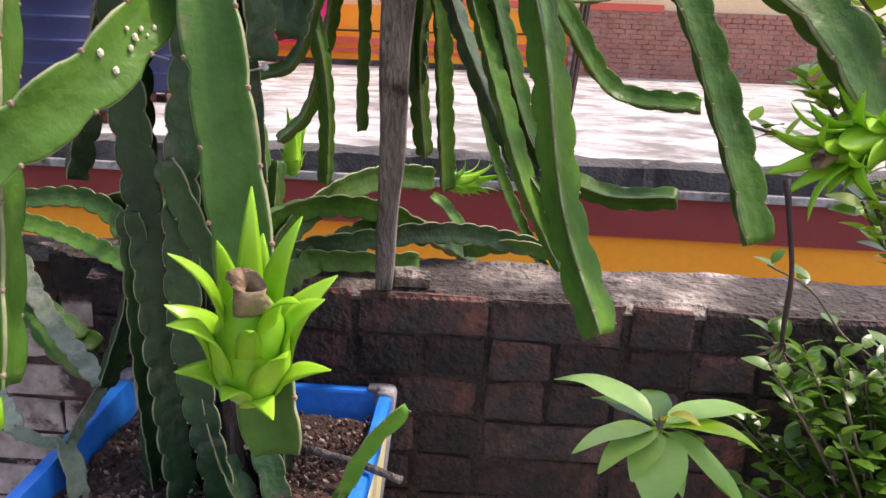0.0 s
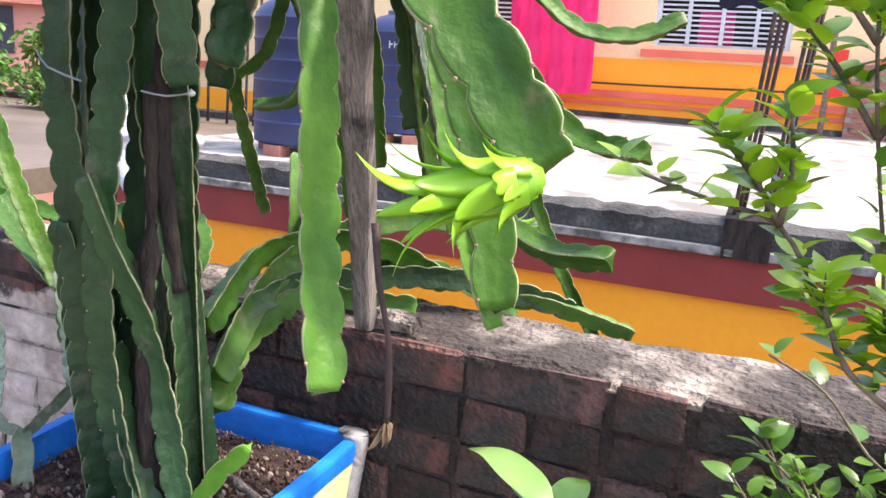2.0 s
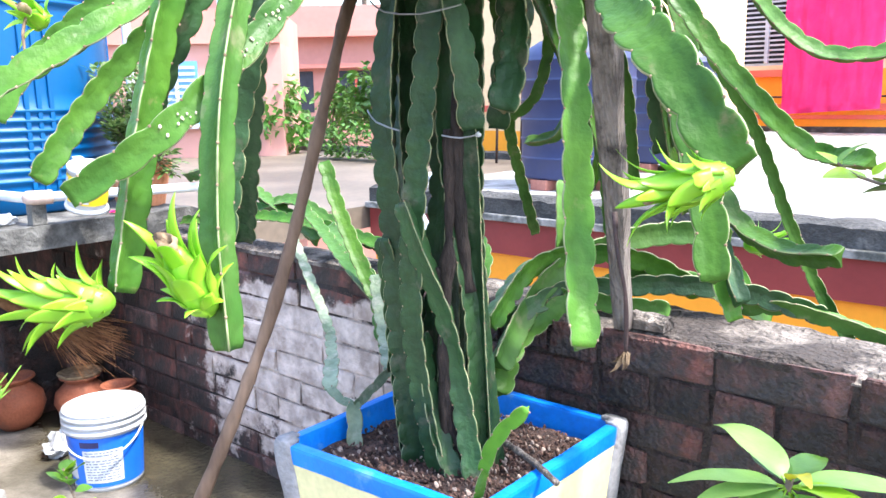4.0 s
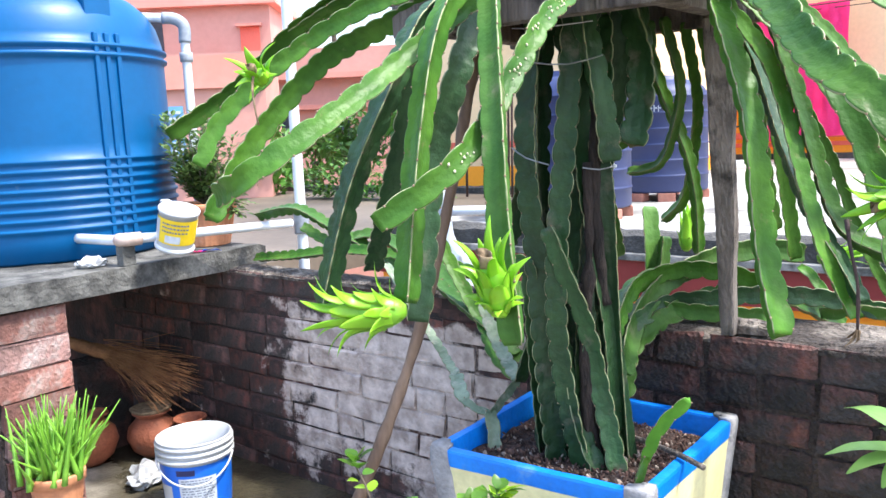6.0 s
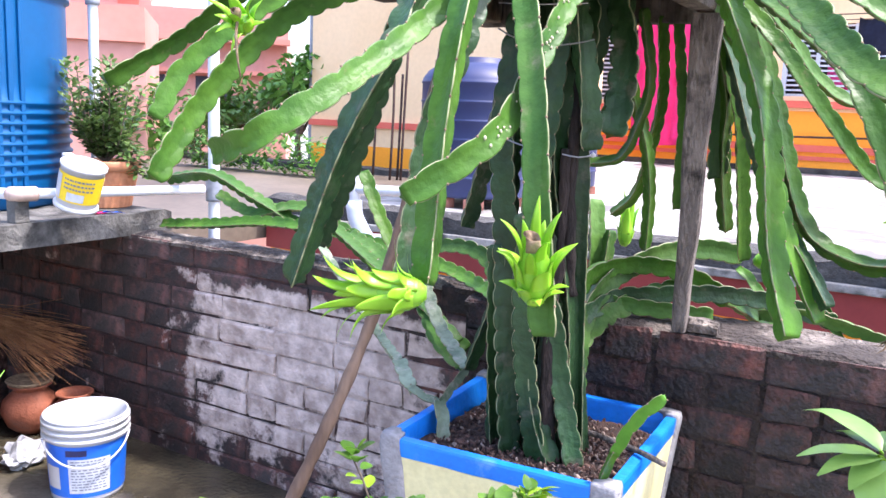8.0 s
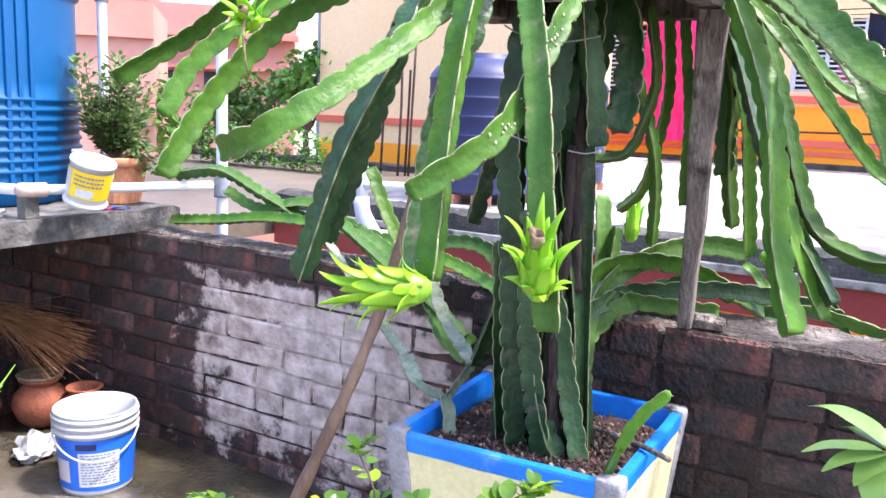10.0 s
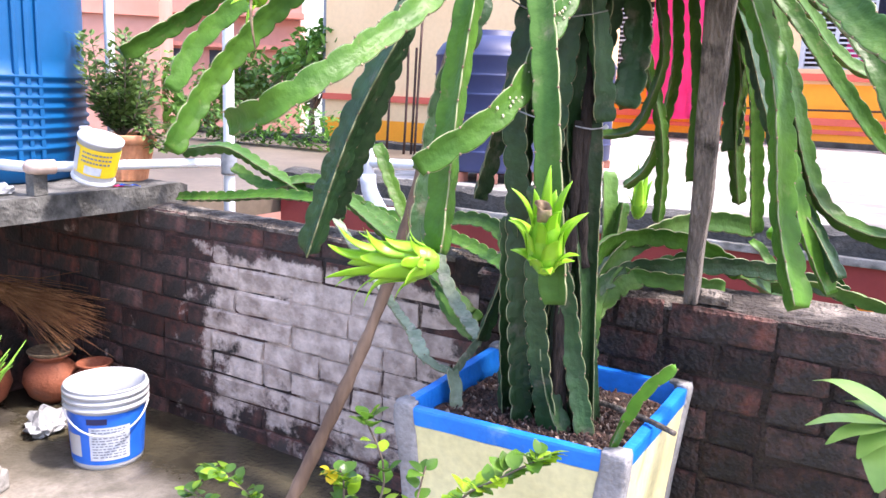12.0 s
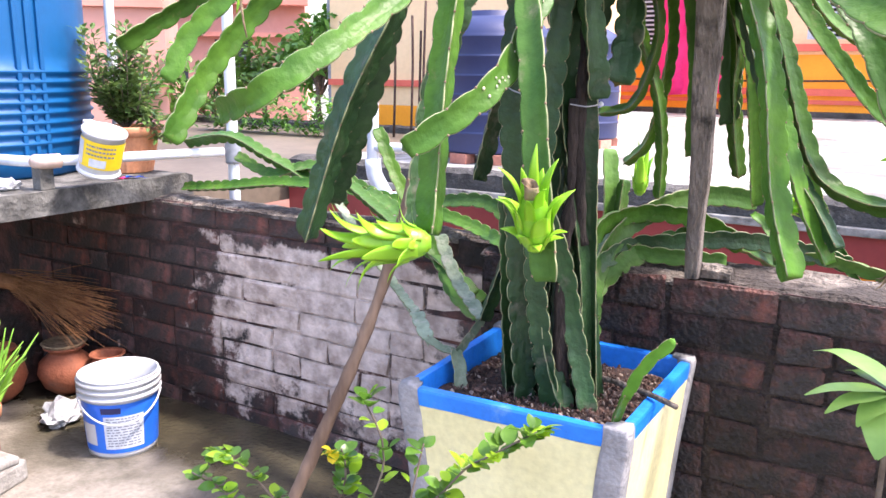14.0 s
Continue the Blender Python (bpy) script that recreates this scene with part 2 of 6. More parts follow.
DRIED = mat("dried_flower", (0.12, 0.075, 0.04), (0.34, 0.25, 0.15), 40, 0.9, 0.4, 120)
DRYDARK = mat("withered_tube", (0.025, 0.012, 0.012), (0.06, 0.03, 0.025), 40, 0.7, 0.3, 120)
LEAF = mat("shrub_leaf", (0.062, 0.160, 0.018), (0.14, 0.29, 0.032), 9, 0.3, 0.1, 60, per=0.3, trans=0.42, grain=0.3)
LEAF_BUSH = mat("variegated_leaf", (0.05, 0.12, 0.022), (0.20, 0.30, 0.085), 40, 0.4, 0.1, 60, (0.42, 0.46, 0.25), 45, 0.66, trans=0.3, grain=0.3)
LEAF_YOUNG = mat("young_leaf", (0.22, 0.42, 0.02), (0.38, 0.58, 0.03), 9, 0.35, 0.1, 60, per=0.25, trans=0.45, grain=0.15)
LEAF_PALE = mat("mango_leaf", (0.14, 0.30, 0.05), (0.26, 0.43, 0.10), 7, 0.4, 0.15, 50, per=0.15, trans=0.25, grain=0.15)
LEAF_YELLOW = mat("yellowing_leaf", (0.5, 0.45, 0.02), (0.62, 0.58, 0.04), 9, 0.4, 0.1, 60, trans=0.3)
ALOE = mat("aloe_green", (0.14, 0.34, 0.03), (0.24, 0.48, 0.05), 12, 0.4, 0.1, 70, per=0.2, trans=0.15, grain=0.15)
TREE = mat("tree_leaf", (0.055, 0.17, 0.02), (0.15, 0.33, 0.05), 2, 0.5, 0.0, 20, per=0.3, trans=0.25)
BARK = mat("bark", (0.10, 0.07, 0.05), (0.22, 0.17, 0.13), 20, 0.9, 0.5, 90)
YELLOWFLOWER = mat("yellow_petal", (0.85, 0.60, 0.01), (0.92, 0.72, 0.03), 12, 0.5, 0.0, 60, trans=0.3)
GREYWIN = mat("window_paint", (0.42, 0.47, 0.55), (0.55, 0.60, 0.66), 3, 0.5, 0.0, 30, grain=0.15)
BLUEWIN = mat("blue_window", (0.10, 0.28, 0.55), (0.16, 0.36, 0.62), 3, 0.5, 0.0, 30, grain=0.15)
# near-black tone with the shade of unlit rooms put into the colour
ROOM_SHADE = mat("painted_room_shade", (0.03, 0.035, 0.05), (0.06, 0.065, 0.08), 2, 0.9, 0.0, 10)
BRICKFAR = mat("far_brick", (0.36, 0.135, 0.095), (0.52, 0.23, 0.165), 3, 0.9, 0.2, 30, (0.16, 0.13, 0.11), 1.5, 0.66, 0.3)
REDCLOTH = mat("red_cloth", (0.62, 0.03, 0.02), (0.72, 0.05, 0.03), 4, 0.8, 0.0, 30)
NAVYCLOTH = mat("navy_cloth", (0.02, 0.022, 0.05), (0.035, 0.04, 0.08), 4, 0.9, 0.0, 30)
PLASTICBAG = mat("plastic_bag", (0.30, 0.31, 0.33), (0.55, 0.56, 0.58), 30, 0.3, 0.4, 90)
GROUND = mat("town_ground", (0.26, 0.25, 0.22), (0.38, 0.36, 0.32), 0.05, 0.95, 0.0, 1.0)


def painted_brick(name, white_x0, white_x1, white_z0, white_z1, cut=0.90):
    """Brick with a patch of old whitewash, ragged at its rim, in place on the wall."""
    m = BRICK.copy()
    m.name = name
    nt = m.node_tree
    p = nt.nodes["Principled BSDF"]
    old = p.inputs["Base Color"].links[0].from_socket
    geo = nt.nodes.new("ShaderNodeNewGeometry")
    sep = nt.nodes.new("ShaderNodeSeparateXYZ")
    no = nt.nodes.new("ShaderNodeTexNoise")
    no.inputs["Scale"].default_value, no.inputs["Detail"].default_value, no.inputs["Roughness"].default_value = 7, 7, 0.7
    link(nt, geo.outputs["Position"], no.inputs["Vector"])
    link(nt, geo.outputs["Position"], sep.inputs[0])

    def ramp(sock, lo, hi, soft):
        mr = nt.nodes.new("ShaderNodeMapRange")
        mr.inputs[1].default_value, mr.inputs[2].default_value = lo, hi
        mr.inputs[3].default_value, mr.inputs[4].default_value = soft
        link(nt, sock, mr.inputs[0])
        return mr.outputs[0]

    def math2(op, a, b):
        n = nt.nodes.new("ShaderNodeMath")
        n.operation = op
        for k, v in enumerate((a, b)):
            if isinstance(v, float):
                n.inputs[k].default_value = v
            else:
                link(nt, v, n.inputs[k])
        return n.outputs[0]

    a = math2("MINIMUM", ramp(sep.outputs[0], white_x0 - 0.28, white_x0 + 0.28, (0, 1)), ramp(sep.outputs[0], white_x1 - 0.26, white_x1 + 0.26, (1, 0)))
    b = math2("MINIMUM", ramp(sep.outputs[2], white_z0 - 0.22, white_z0 + 0.22, (0, 1)), ramp(sep.outputs[2], white_z1 - 0.05, white_z1 + 0.05, (1, 0)))
    k = math2("MULTIPLY", math2("MINIMUM", a, b), 0.60)
    s = math2("ADD", k, math2("MULTIPLY", no.outputs[0], 1.25))
    mask = ramp(s, cut, cut + 0.12, (0, 1))
    mx = nt.nodes.new("ShaderNodeMix")
    mx.data_type = "RGBA"
    tone = nt.nodes.new("ShaderNodeValToRGB")
    tone.color_ramp.elements[0].position, tone.color_ramp.elements[1].position = 0.35, 0.7
    tone.color_ramp.elements[0].color, tone.color_ramp.elements[1].color = (0.33, 0.262, 0.228, 1), (0.66, 0.560, 0.505, 1)
    n4 = nt.nodes.new("ShaderNodeTexNoise")
    n4.inputs["Scale"].default_value, n4.inputs["Detail"].default_value = 22, 6
    link(nt, geo.outputs["Position"], n4.inputs["Vector"])
    link(nt, n4.outputs[0], tone.inputs[0])
    link(nt, mask, mx.inputs[0])
    link(nt, old, mx.inputs[6])
    link(nt, tone.outputs[0], mx.inputs[7])
    link(nt, mx.outputs[2], p.inputs["Base Color"])
    p.inputs["Normal"].links[0].from_node.inputs["Distance"].default_value = 0.006
    return m


WHITEWASH = painted_brick("whitewashed_brick", -2.09, -1.22, 0.15, 0.655, 0.79)
WHITEWASH_MORTAR = painted_brick("whitewashed_mortar", -2.07, -1.24, 0.20, 0.64, 1.0)


# ---- building helpers ----
def part(name, bm, material, parent=None, label="", smooth=False):
    me = bpy.data.meshes.new(name)
    bm.to_mesh(me)
    bm.free()
    for m in material if isinstance(material, (list, tuple)) else (material,):
        me.materials.append(m)
    if smooth:
        me.polygons.foreach_set("use_smooth", [True] * len(me.polygons))
    ob = new(name, me)
    ob.parent = parent
    return tagged(ob, label)


def thing(name, place, label, category, group="", kind=""):
    ob = new(name)
    ob.location = place
    ob.empty_display_size = 0.1
    return tagged(ob, label, category, group, kind)


def box(x0, x1, y0, y1, z0, z1, bevel=0.0, bm=None):
    b = bmesh.new()
    bmesh.ops.create_cube(b, size=1)
    for v in b.verts:
        v.co = Vector(((x0 + x1) / 2 + v.co.x * (x1 - x0), (y0 + y1) / 2 + v.co.y * (y1 - y0), (z0 + z1) / 2 + v.co.z * (z1 - z0)))
    if bevel:
        bmesh.ops.bevel(b, geom=b.edges[:], offset=bevel, segments=2, affect="EDGES", profile=0.6)
    return b if bm is None else join(bm, b)


def join(bm, other):
    me = bpy.data.meshes.new("tmp")
    other.to_mesh(me)
    other.free()
    bm.from_mesh(me)
    bpy.data.meshes.remove(me)
    return bm


def place(bm, m):
    bmesh.ops.transform(bm, matrix=m, verts=bm.verts)
    return bm


def lathe(profile, seg=40, closed=False):
    bm = bmesh.new()
    rings = []
    for r, z in profile:
        rings.append([bm.verts.new((r * math.cos(2 * math.pi * k / seg), r * math.sin(2 * math.pi * k / seg), z)) for k in range(seg)])
    for a, b in zip(rings, rings[1:]):
        for k in range(seg):
            bm.faces.new((a[k], a[(k + 1) % seg], b[(k + 1) % seg], b[k]))
    if closed:
        bm.faces.new(rings[0][::-1])
        bm.faces.new(rings[-1])
    return bm


def smooth_path(pts, step=0.02):
    """A smooth line through the points, in even steps."""
    p = [Vector(q) for q in pts]
    if len(p) == 2:
        n = max(2, int((p[1] - p[0]).length / step))
        return [p[0].lerp(p[1], k / n) for k in range(n + 1)]
    p = [p[0] * 2 - p[1]] + p + [p[-1] * 2 - p[-2]]
    out = []
    for a, b, c, d in zip(p, p[1:], p[2:], p[3:]):
        n = max(2, int((c - b).length / step))
        for k in range(n):
            t = k / n
            out.append(0.5 * (2 * b + (c - a) * t + (2 * a - 5 * b + 4 * c - d) * t * t + (3 * b - a - 3 * c + d) * t ** 3))
    out.append(p[-2])
    return out


def frames_along(path):
    """A tangent, a side and an up for each point, carried along without twist."""
    out = []
    tang = [(path[min(k + 1, len(path) - 1)] - path[max(k - 1, 0)]).normalized() for k in range(len(path))]
    ref = Vector((0, 0, 1)) if abs(tang[0].z) < 0.8 else Vector((0, 1, 0))
    side = tang[0].cross(ref).normalized()
    for t in tang:
        side = (side - t * side.dot(t)).normalized()
        out.append((t, side, t.cross(side)))
    return out


def tube(pts, r, seg=8, r_end=None, step=0.03, wobble=0.0, bm=None):
    path = smooth_path(pts, step)
    own = bmesh.new() if bm is None else bm
    rings = []
    for k, (q, (t, s, u)) in enumerate(zip(path, frames_along(path))):
        f = k / (len(path) - 1)
        rad = r + ((r if r_end is None else r_end) - r) * f
        rad *= 1 + wobble * (noise.noise(q * 25) )
        rings.append([own.verts.new(q + (s * math.cos(2 * math.pi * j / seg) + u * math.sin(2 * math.pi * j / seg)) * rad) for j in range(seg)])
    for a, b in zip(rings, rings[1:]):
        for j in range(seg):
            own.faces.new((a[j], a[(j + 1) % seg], b[(j + 1) % seg], b[j]))
    own.faces.new(rings[0][::-1])
    own.faces.new(rings[-1])
    return own


def blade(length, width, thick=0.0, curl=0.3, fold=0.25, shape=0.5, rows=7, wave=0.0, bm=None, m=None):
    """A leaf that starts at the origin, runs along +x and faces +z."""
    own = bmesh.new() if bm is None else bm
    m = m or Matrix.Identity(4)
    rings = []
    for k in range(rows + 1):
        f = k / rows
        w = width / 2 * max(0.03, math.sin(math.pi * min(1, f ** shape * 0.97 + 0.02)) ** 0.8)
        x = length * math.sin(curl * f) / curl if abs(curl) > 1e-3 else length * f
        z = -length * (1 - math.cos(curl * f)) / curl if abs(curl) > 1e-3 else 0
        up = fold * w + wave * width * math.sin(f * 11)
        rings.append([own.verts.new(m @ Vector((x, s * w, z + (up if s else 0)))) for s in (-1, 0, 1)])
    for a, b in zip(rings, rings[1:]):
        for j in range(2):
            own.faces.new((a[j], a[j + 1], b[j + 1], b[j]))
    if thick:
        bmesh.ops.solidify(own, geom=own.faces[:], thickness=thick)
    return own


def aim(at, way, spin=0.0):
    """A pose at a point whose +x runs along way."""
    return Matrix.Translation(at) @ Vector(way).to_track_quat("X", "Z").to_matrix().to_4x4() @ Matrix.Rotation(spin, 4, "X")


# ---- structure ----
WALL_Y, LEFT_Y, BACK_Y, WALL_END, WALL_TOP = 2.04, 2.155, 2.29, -1.04, 0.785

floor = part("floor", box(-6, 4.5, -4, 2.3, -0.15, 0.0), FLOOR)
tagged(floor, "grey damp stained concrete roof terrace floor with shade coloured in along the wall", "floor", kind="structure")
ground = part("ground", box(-400, 400, -300, 600, -3.4, -3.2), GROUND)
tagged(ground, "dull town ground far below the roofs", "ground", kind="structure")
house_body = part("terrace_base", box(-6, 4.5, -4, 2.28, -3.2, -0.155), CONCRETE)
tagged(house_body, "plain concrete body of the house below the terrace", "building", kind="structure")

wall_right = part("wall_right", box(WALL_END, 4.5, WALL_Y + 0.008, BACK_Y - 0.02, 0.0, WALL_TOP - 0.02), MORTAR)
tagged(wall_right, "dark weathered red brick parapet wall with worn mortar", "wall", kind="structure")
wall_left = part("wall_left", box(-6, WALL_END + 0.002, LEFT_Y + 0.007, BACK_Y - 0.02, 0.0, WALL_TOP - 0.02), WHITEWASH_MORTAR)
tagged(wall_left, "brick parapet wall partly covered with flaking whitewash", "wall", kind="structure")
wall_behind = part("wall_behind", box(-6, 4.5, -4.2, -4.0, 0.0, 1.2), CREAM)
tagged(wall_behind, "plain cream plastered wall behind the viewer", "wall", kind="structure")


def worn_slab(x0, x1, y0, y1, z0, z1, cut=0.05, rough=0.008, seed=0.0, droop=0.0):
    """A slab whose upper side and rims are uneven and chipped."""
    nx, ny = max(2, int((x1 - x0) / cut)), max(2, int((y1 - y0) / cut))
    bm = bmesh.new()
    top = []
    for i in range(nx + 1):
        row = []
        for j in range(ny + 1):
            x, y = x0 + (x1 - x0) * i / nx, y0 + (y1 - y0) * j / ny
            n = noise.noise(Vector((x * 9 + seed, y * 9, seed))) + 0.6 * noise.noise(Vector((x * 31, y * 31 + seed, 0)))
            rim = 1.0 if j in (0, ny) else 0.0
            y += rim * rough * 1.4 * noise.noise(Vector((x * 14, seed + j, 3)))
            row.append(bm.verts.new((x, y, z1 + n * rough - rim * rough * 1.5 + droop * (x - x0))))
        top.append(row)
    for i in range(nx):
        for j in range(ny):
            bm.faces.new((top[i][j], top[i + 1][j], top[i + 1][j + 1], top[i][j + 1]))
    loop = [r[0] for r in top] + top[-1][1:] + [r[-1] for r in top[-2::-1]] + top[0][-2:0:-1]
    low = [bm.verts.new((v.co.x, v.co.y, z0)) for v in loop]
    for k in range(len(loop)):
        bm.faces.new((loop[k], low[k], low[(k + 1) % len(loop)], loop[(k + 1) % len(loop)]))
    bm.faces.new(low[::-1])
    return bm


cap_right = part("wall_cap_right", worn_slab(WALL_END - 0.004, 4.5, WALL_Y + 0.004, BACK_Y, WALL_TOP - 0.022, WALL_TOP, 0.022, 0.009), CAP)
tagged(cap_right, "rough worn mortar capping on the brick parapet", "wall cap", kind="structure")
cap_left = part("wall_cap_left", worn_slab(-6, WALL_END - 0.006, LEFT_Y - 0.003, BACK_Y, WALL_TOP - 0.02, WALL_TOP + 0.004, 0.03, 0.008, 7.0), CAP)
tagged(cap_left, "rough dirty mortar capping on the thin parapet", "wall cap", kind="structure")

# neighbouring roof beyond the parapet
NZ, NY = 0.45, 5.75
roof_next = part("neighbour_roof", box(-5.0, 14, NY, 17.3, NZ - 0.2, NZ), ROOF)
tagged(roof_next, "pale sunlit concrete roof of the next house", "roof", kind="structure")
n_edge = part("neighbour_edge", worn_slab(-5.0, 14, NY - 0.10, NY + 0.16, NZ - 0.10, NZ + 0.05, 0.08, 0.02, 3.0), EDGE)
tagged(n_edge, "sooty black concrete rim of the next roof", "roof edge", kind="structure")
n_ledge = part("neighbour_ledge", box(-5.02, 14, NY - 0.14, NY - 0.02, NZ - 0.155, NZ - 0.102, 0.008), CONCRETE)
tagged(n_ledge, "grey cement drip ledge under the roof rim", "ledge", kind="structure")
n_band = part("neighbour_band", box(-5.01, 14, NY - 0.09, NY + 0.1, NZ - 0.42, NZ - 0.157), MAROON)
tagged(n_band, "maroon painted band along the next house", "trim", kind="structure")
n_wall = part("neighbour_wall", box(-5.0, 14, NY - 0.04, NY + 0.3, -3.2, NZ - 0.42), ORANGE)
tagged(n_wall, "bright orange painted house wall", "wall", kind="structure")


# ---- the dragon fruit plant in its planter ----
PTOP = 0.60
PLANTER = Vector((-0.702, 1.772, 0))
planter = thing("square_planter", PLANTER, "square concrete planter painted cream with a bright blue rim", "planter")
CORNERS = {(-1, -1): (-0.942, 1.503), (1, -1): (-0.447, 1.532), (1, 1): (-0.451, 2.028), (-1, 1): (-0.972, 2.024)}


def set_square(bm, rough=0.0):
    """From an even square of half width 1 to the planter's slightly skewed plan, with a hand-made unevenness."""
    for v in bm.verts:
        u, w = v.co.x, v.co.y
        x = y = 0.0
        for (a, b), (cx, cy) in CORNERS.items():
            k = (1 + a * u) * (1 + b * w) / 4
            x, y = x + k * (cx - PLANTER.x), y + k * (cy - PLANTER.y)
        v.co.x, v.co.y = x, y
        if rough:
            v.co += Vector((noise.noise(v.co * 13), noise.noise(v.co * 13 + Vector((9, 0, 0))), noise.noise(v.co * 13 + Vector((0, 9, 0))))) * rough
    return bm


def ring_wall(rows, cut=14):
    """Four sides round a square hole; rows of half width and height, outside upwards, then inside downwards."""
    bm = bmesh.new()
    loops = []
    for h, z in rows:
        loop = []
        for (ax, ay), (bx, by) in (((-1, -1), (1, -1)), ((1, -1), (1, 1)), ((1, 1), (-1, 1)), ((-1, 1), (-1, -1))):
            for k in range(cut):
                loop.append(bm.verts.new((h * (ax + (bx - ax) * k / cut), h * (ay + (by - ay) * k / cut), z)))
        loops.append(loop)
    n = len(loops[0])
    for a, b in zip(loops, loops[1:] + loops[:1]):
        for k in range(n):
            bm.faces.new((a[k], a[(k + 1) % n], b[(k + 1) % n], b[k]))
    bmesh.ops.recalc_face_normals(bm, faces=bm.faces)
    return bm


part("body", set_square(ring_wall(((0.80, 0.0), (0.86, 0.2), (0.92, 0.4), (0.972, 0.563), (0.896, 0.563), (0.888, 0.50), (0.80, 0.2), (0.78, 0.0))), 0.003), CREAMPOT, planter)
part("rim", set_square(ring_wall(((0.974, 0.564), (0.979, 0.575), (0.983, PTOP - 0.005), (0.977, PTOP), (0.93, PTOP + 0.001), (0.895, PTOP), (0.889, PTOP - 0.005), (0.872, 0.56), (0.862, 0.515), (0.885, 0.515), (0.893, 0.56))), 0.0016), BLUE, planter, "bright blue painted rim")
part("bottom", set_square(box(-0.77, 0.77, -0.77, 0.77, 0.02, 0.06)), GREYPOT, planter)
for sx in (-1, 1):
    for sy in (-1, 1):
        bm = bmesh.new()
        rings = []
        for z, h, w in ((0.0, 0.815, 0.20), (0.15, 0.862, 0.20), (0.30, 0.905, 0.205), (0.45, 0.953, 0.21), (0.54, 0.990, 0.21), (0.575, 1.004, 0.20), (0.597, 1.006, 0.195), (PTOP + 0.007, 0.994, 0.185)):
            ring = []
            for dx, dy in ((-0.012, -0.012), (0, -0.05), (0, -w * 0.5), (-0.012, -w), (-0.11, -w), (-0.115, -0.155), (-0.155, -0.115), (-w, -0.11), (-w, -0.012), (-w * 0.5, 0), (-0.05, 0)):
                ring.append(bm.verts.new((sx * (h + dx), sy * (h + dy), z)))
            rings.append(ring)
        for a, b in zip(rings, rings[1:]):
            for k in range(11):
                bm.faces.new((a[k], a[(k + 1) % 11], b[(k + 1) % 11], b[k]))
        bm.faces.new(rings[0])
        bm.faces.new(rings[-1])
        bmesh.ops.recalc_face_normals(bm, faces=bm.faces)
        bmesh.ops.subdivide_edges(bm, edges=bm.edges[:], cuts=1, use_grid_fill=True)
        part("corner_strip", set_square(bm, 0.0035), GREYPOT, planter, "bare grey cement corner", True)

# soil with loose pebbles and husk
soil_bm = worn_slab(-0.918, -0.483, 1.562, 1.978, 0.40, 0.555, 0.012, 0.012, 2.0)
soil = part("soil", soil_bm, SOIL)
tagged(soil, "loose dark brown soil with husk and grit filling the planter", "soil", kind="stuff")
rng = random.Random(4)
grit = bmesh.new()
for k in range(1900):
    x, y = rng.uniform(-0.905, -0.492), rng.uniform(1.572, 1.97)
    r = rng.uniform(0.002, 0.0048) * (1.7 if rng.random() < 0.08 else 1)
    b = bmesh.new()
    bmesh.ops.create_icosphere(b, subdivisions=1, radius=r)
    place(b, Matrix.Translation((x, y, 0.557 + rng.uniform(0, 0.009))) @ Euler((rng.random() * 3, rng.random() * 3, 0)).to_matrix().to_4x4() @ Matrix.Diagonal((1.5, 0.9, 0.5, 1)))
    mi = 0 if rng.random() < 0.2 else 1
    for f in b.faces:
        f.material_index = mi
    join(grit, b)
tagged(part("soil_grit", grit, (PEBBLE, HUSK)), "pale pebbles and brown husk bits on the soil", "grit", kind="stuff")

plant = thing("dragon_fruit_plant", (-0.66, 1.73, 0.55), "large dragon fruit cactus with long drooping three-ribbed green stems", "cactus")
PLANT_INV = Matrix.Translation((0.66, -1.73, -0.55))
VIEW = Vector((0.05, 0.35, 1.25))


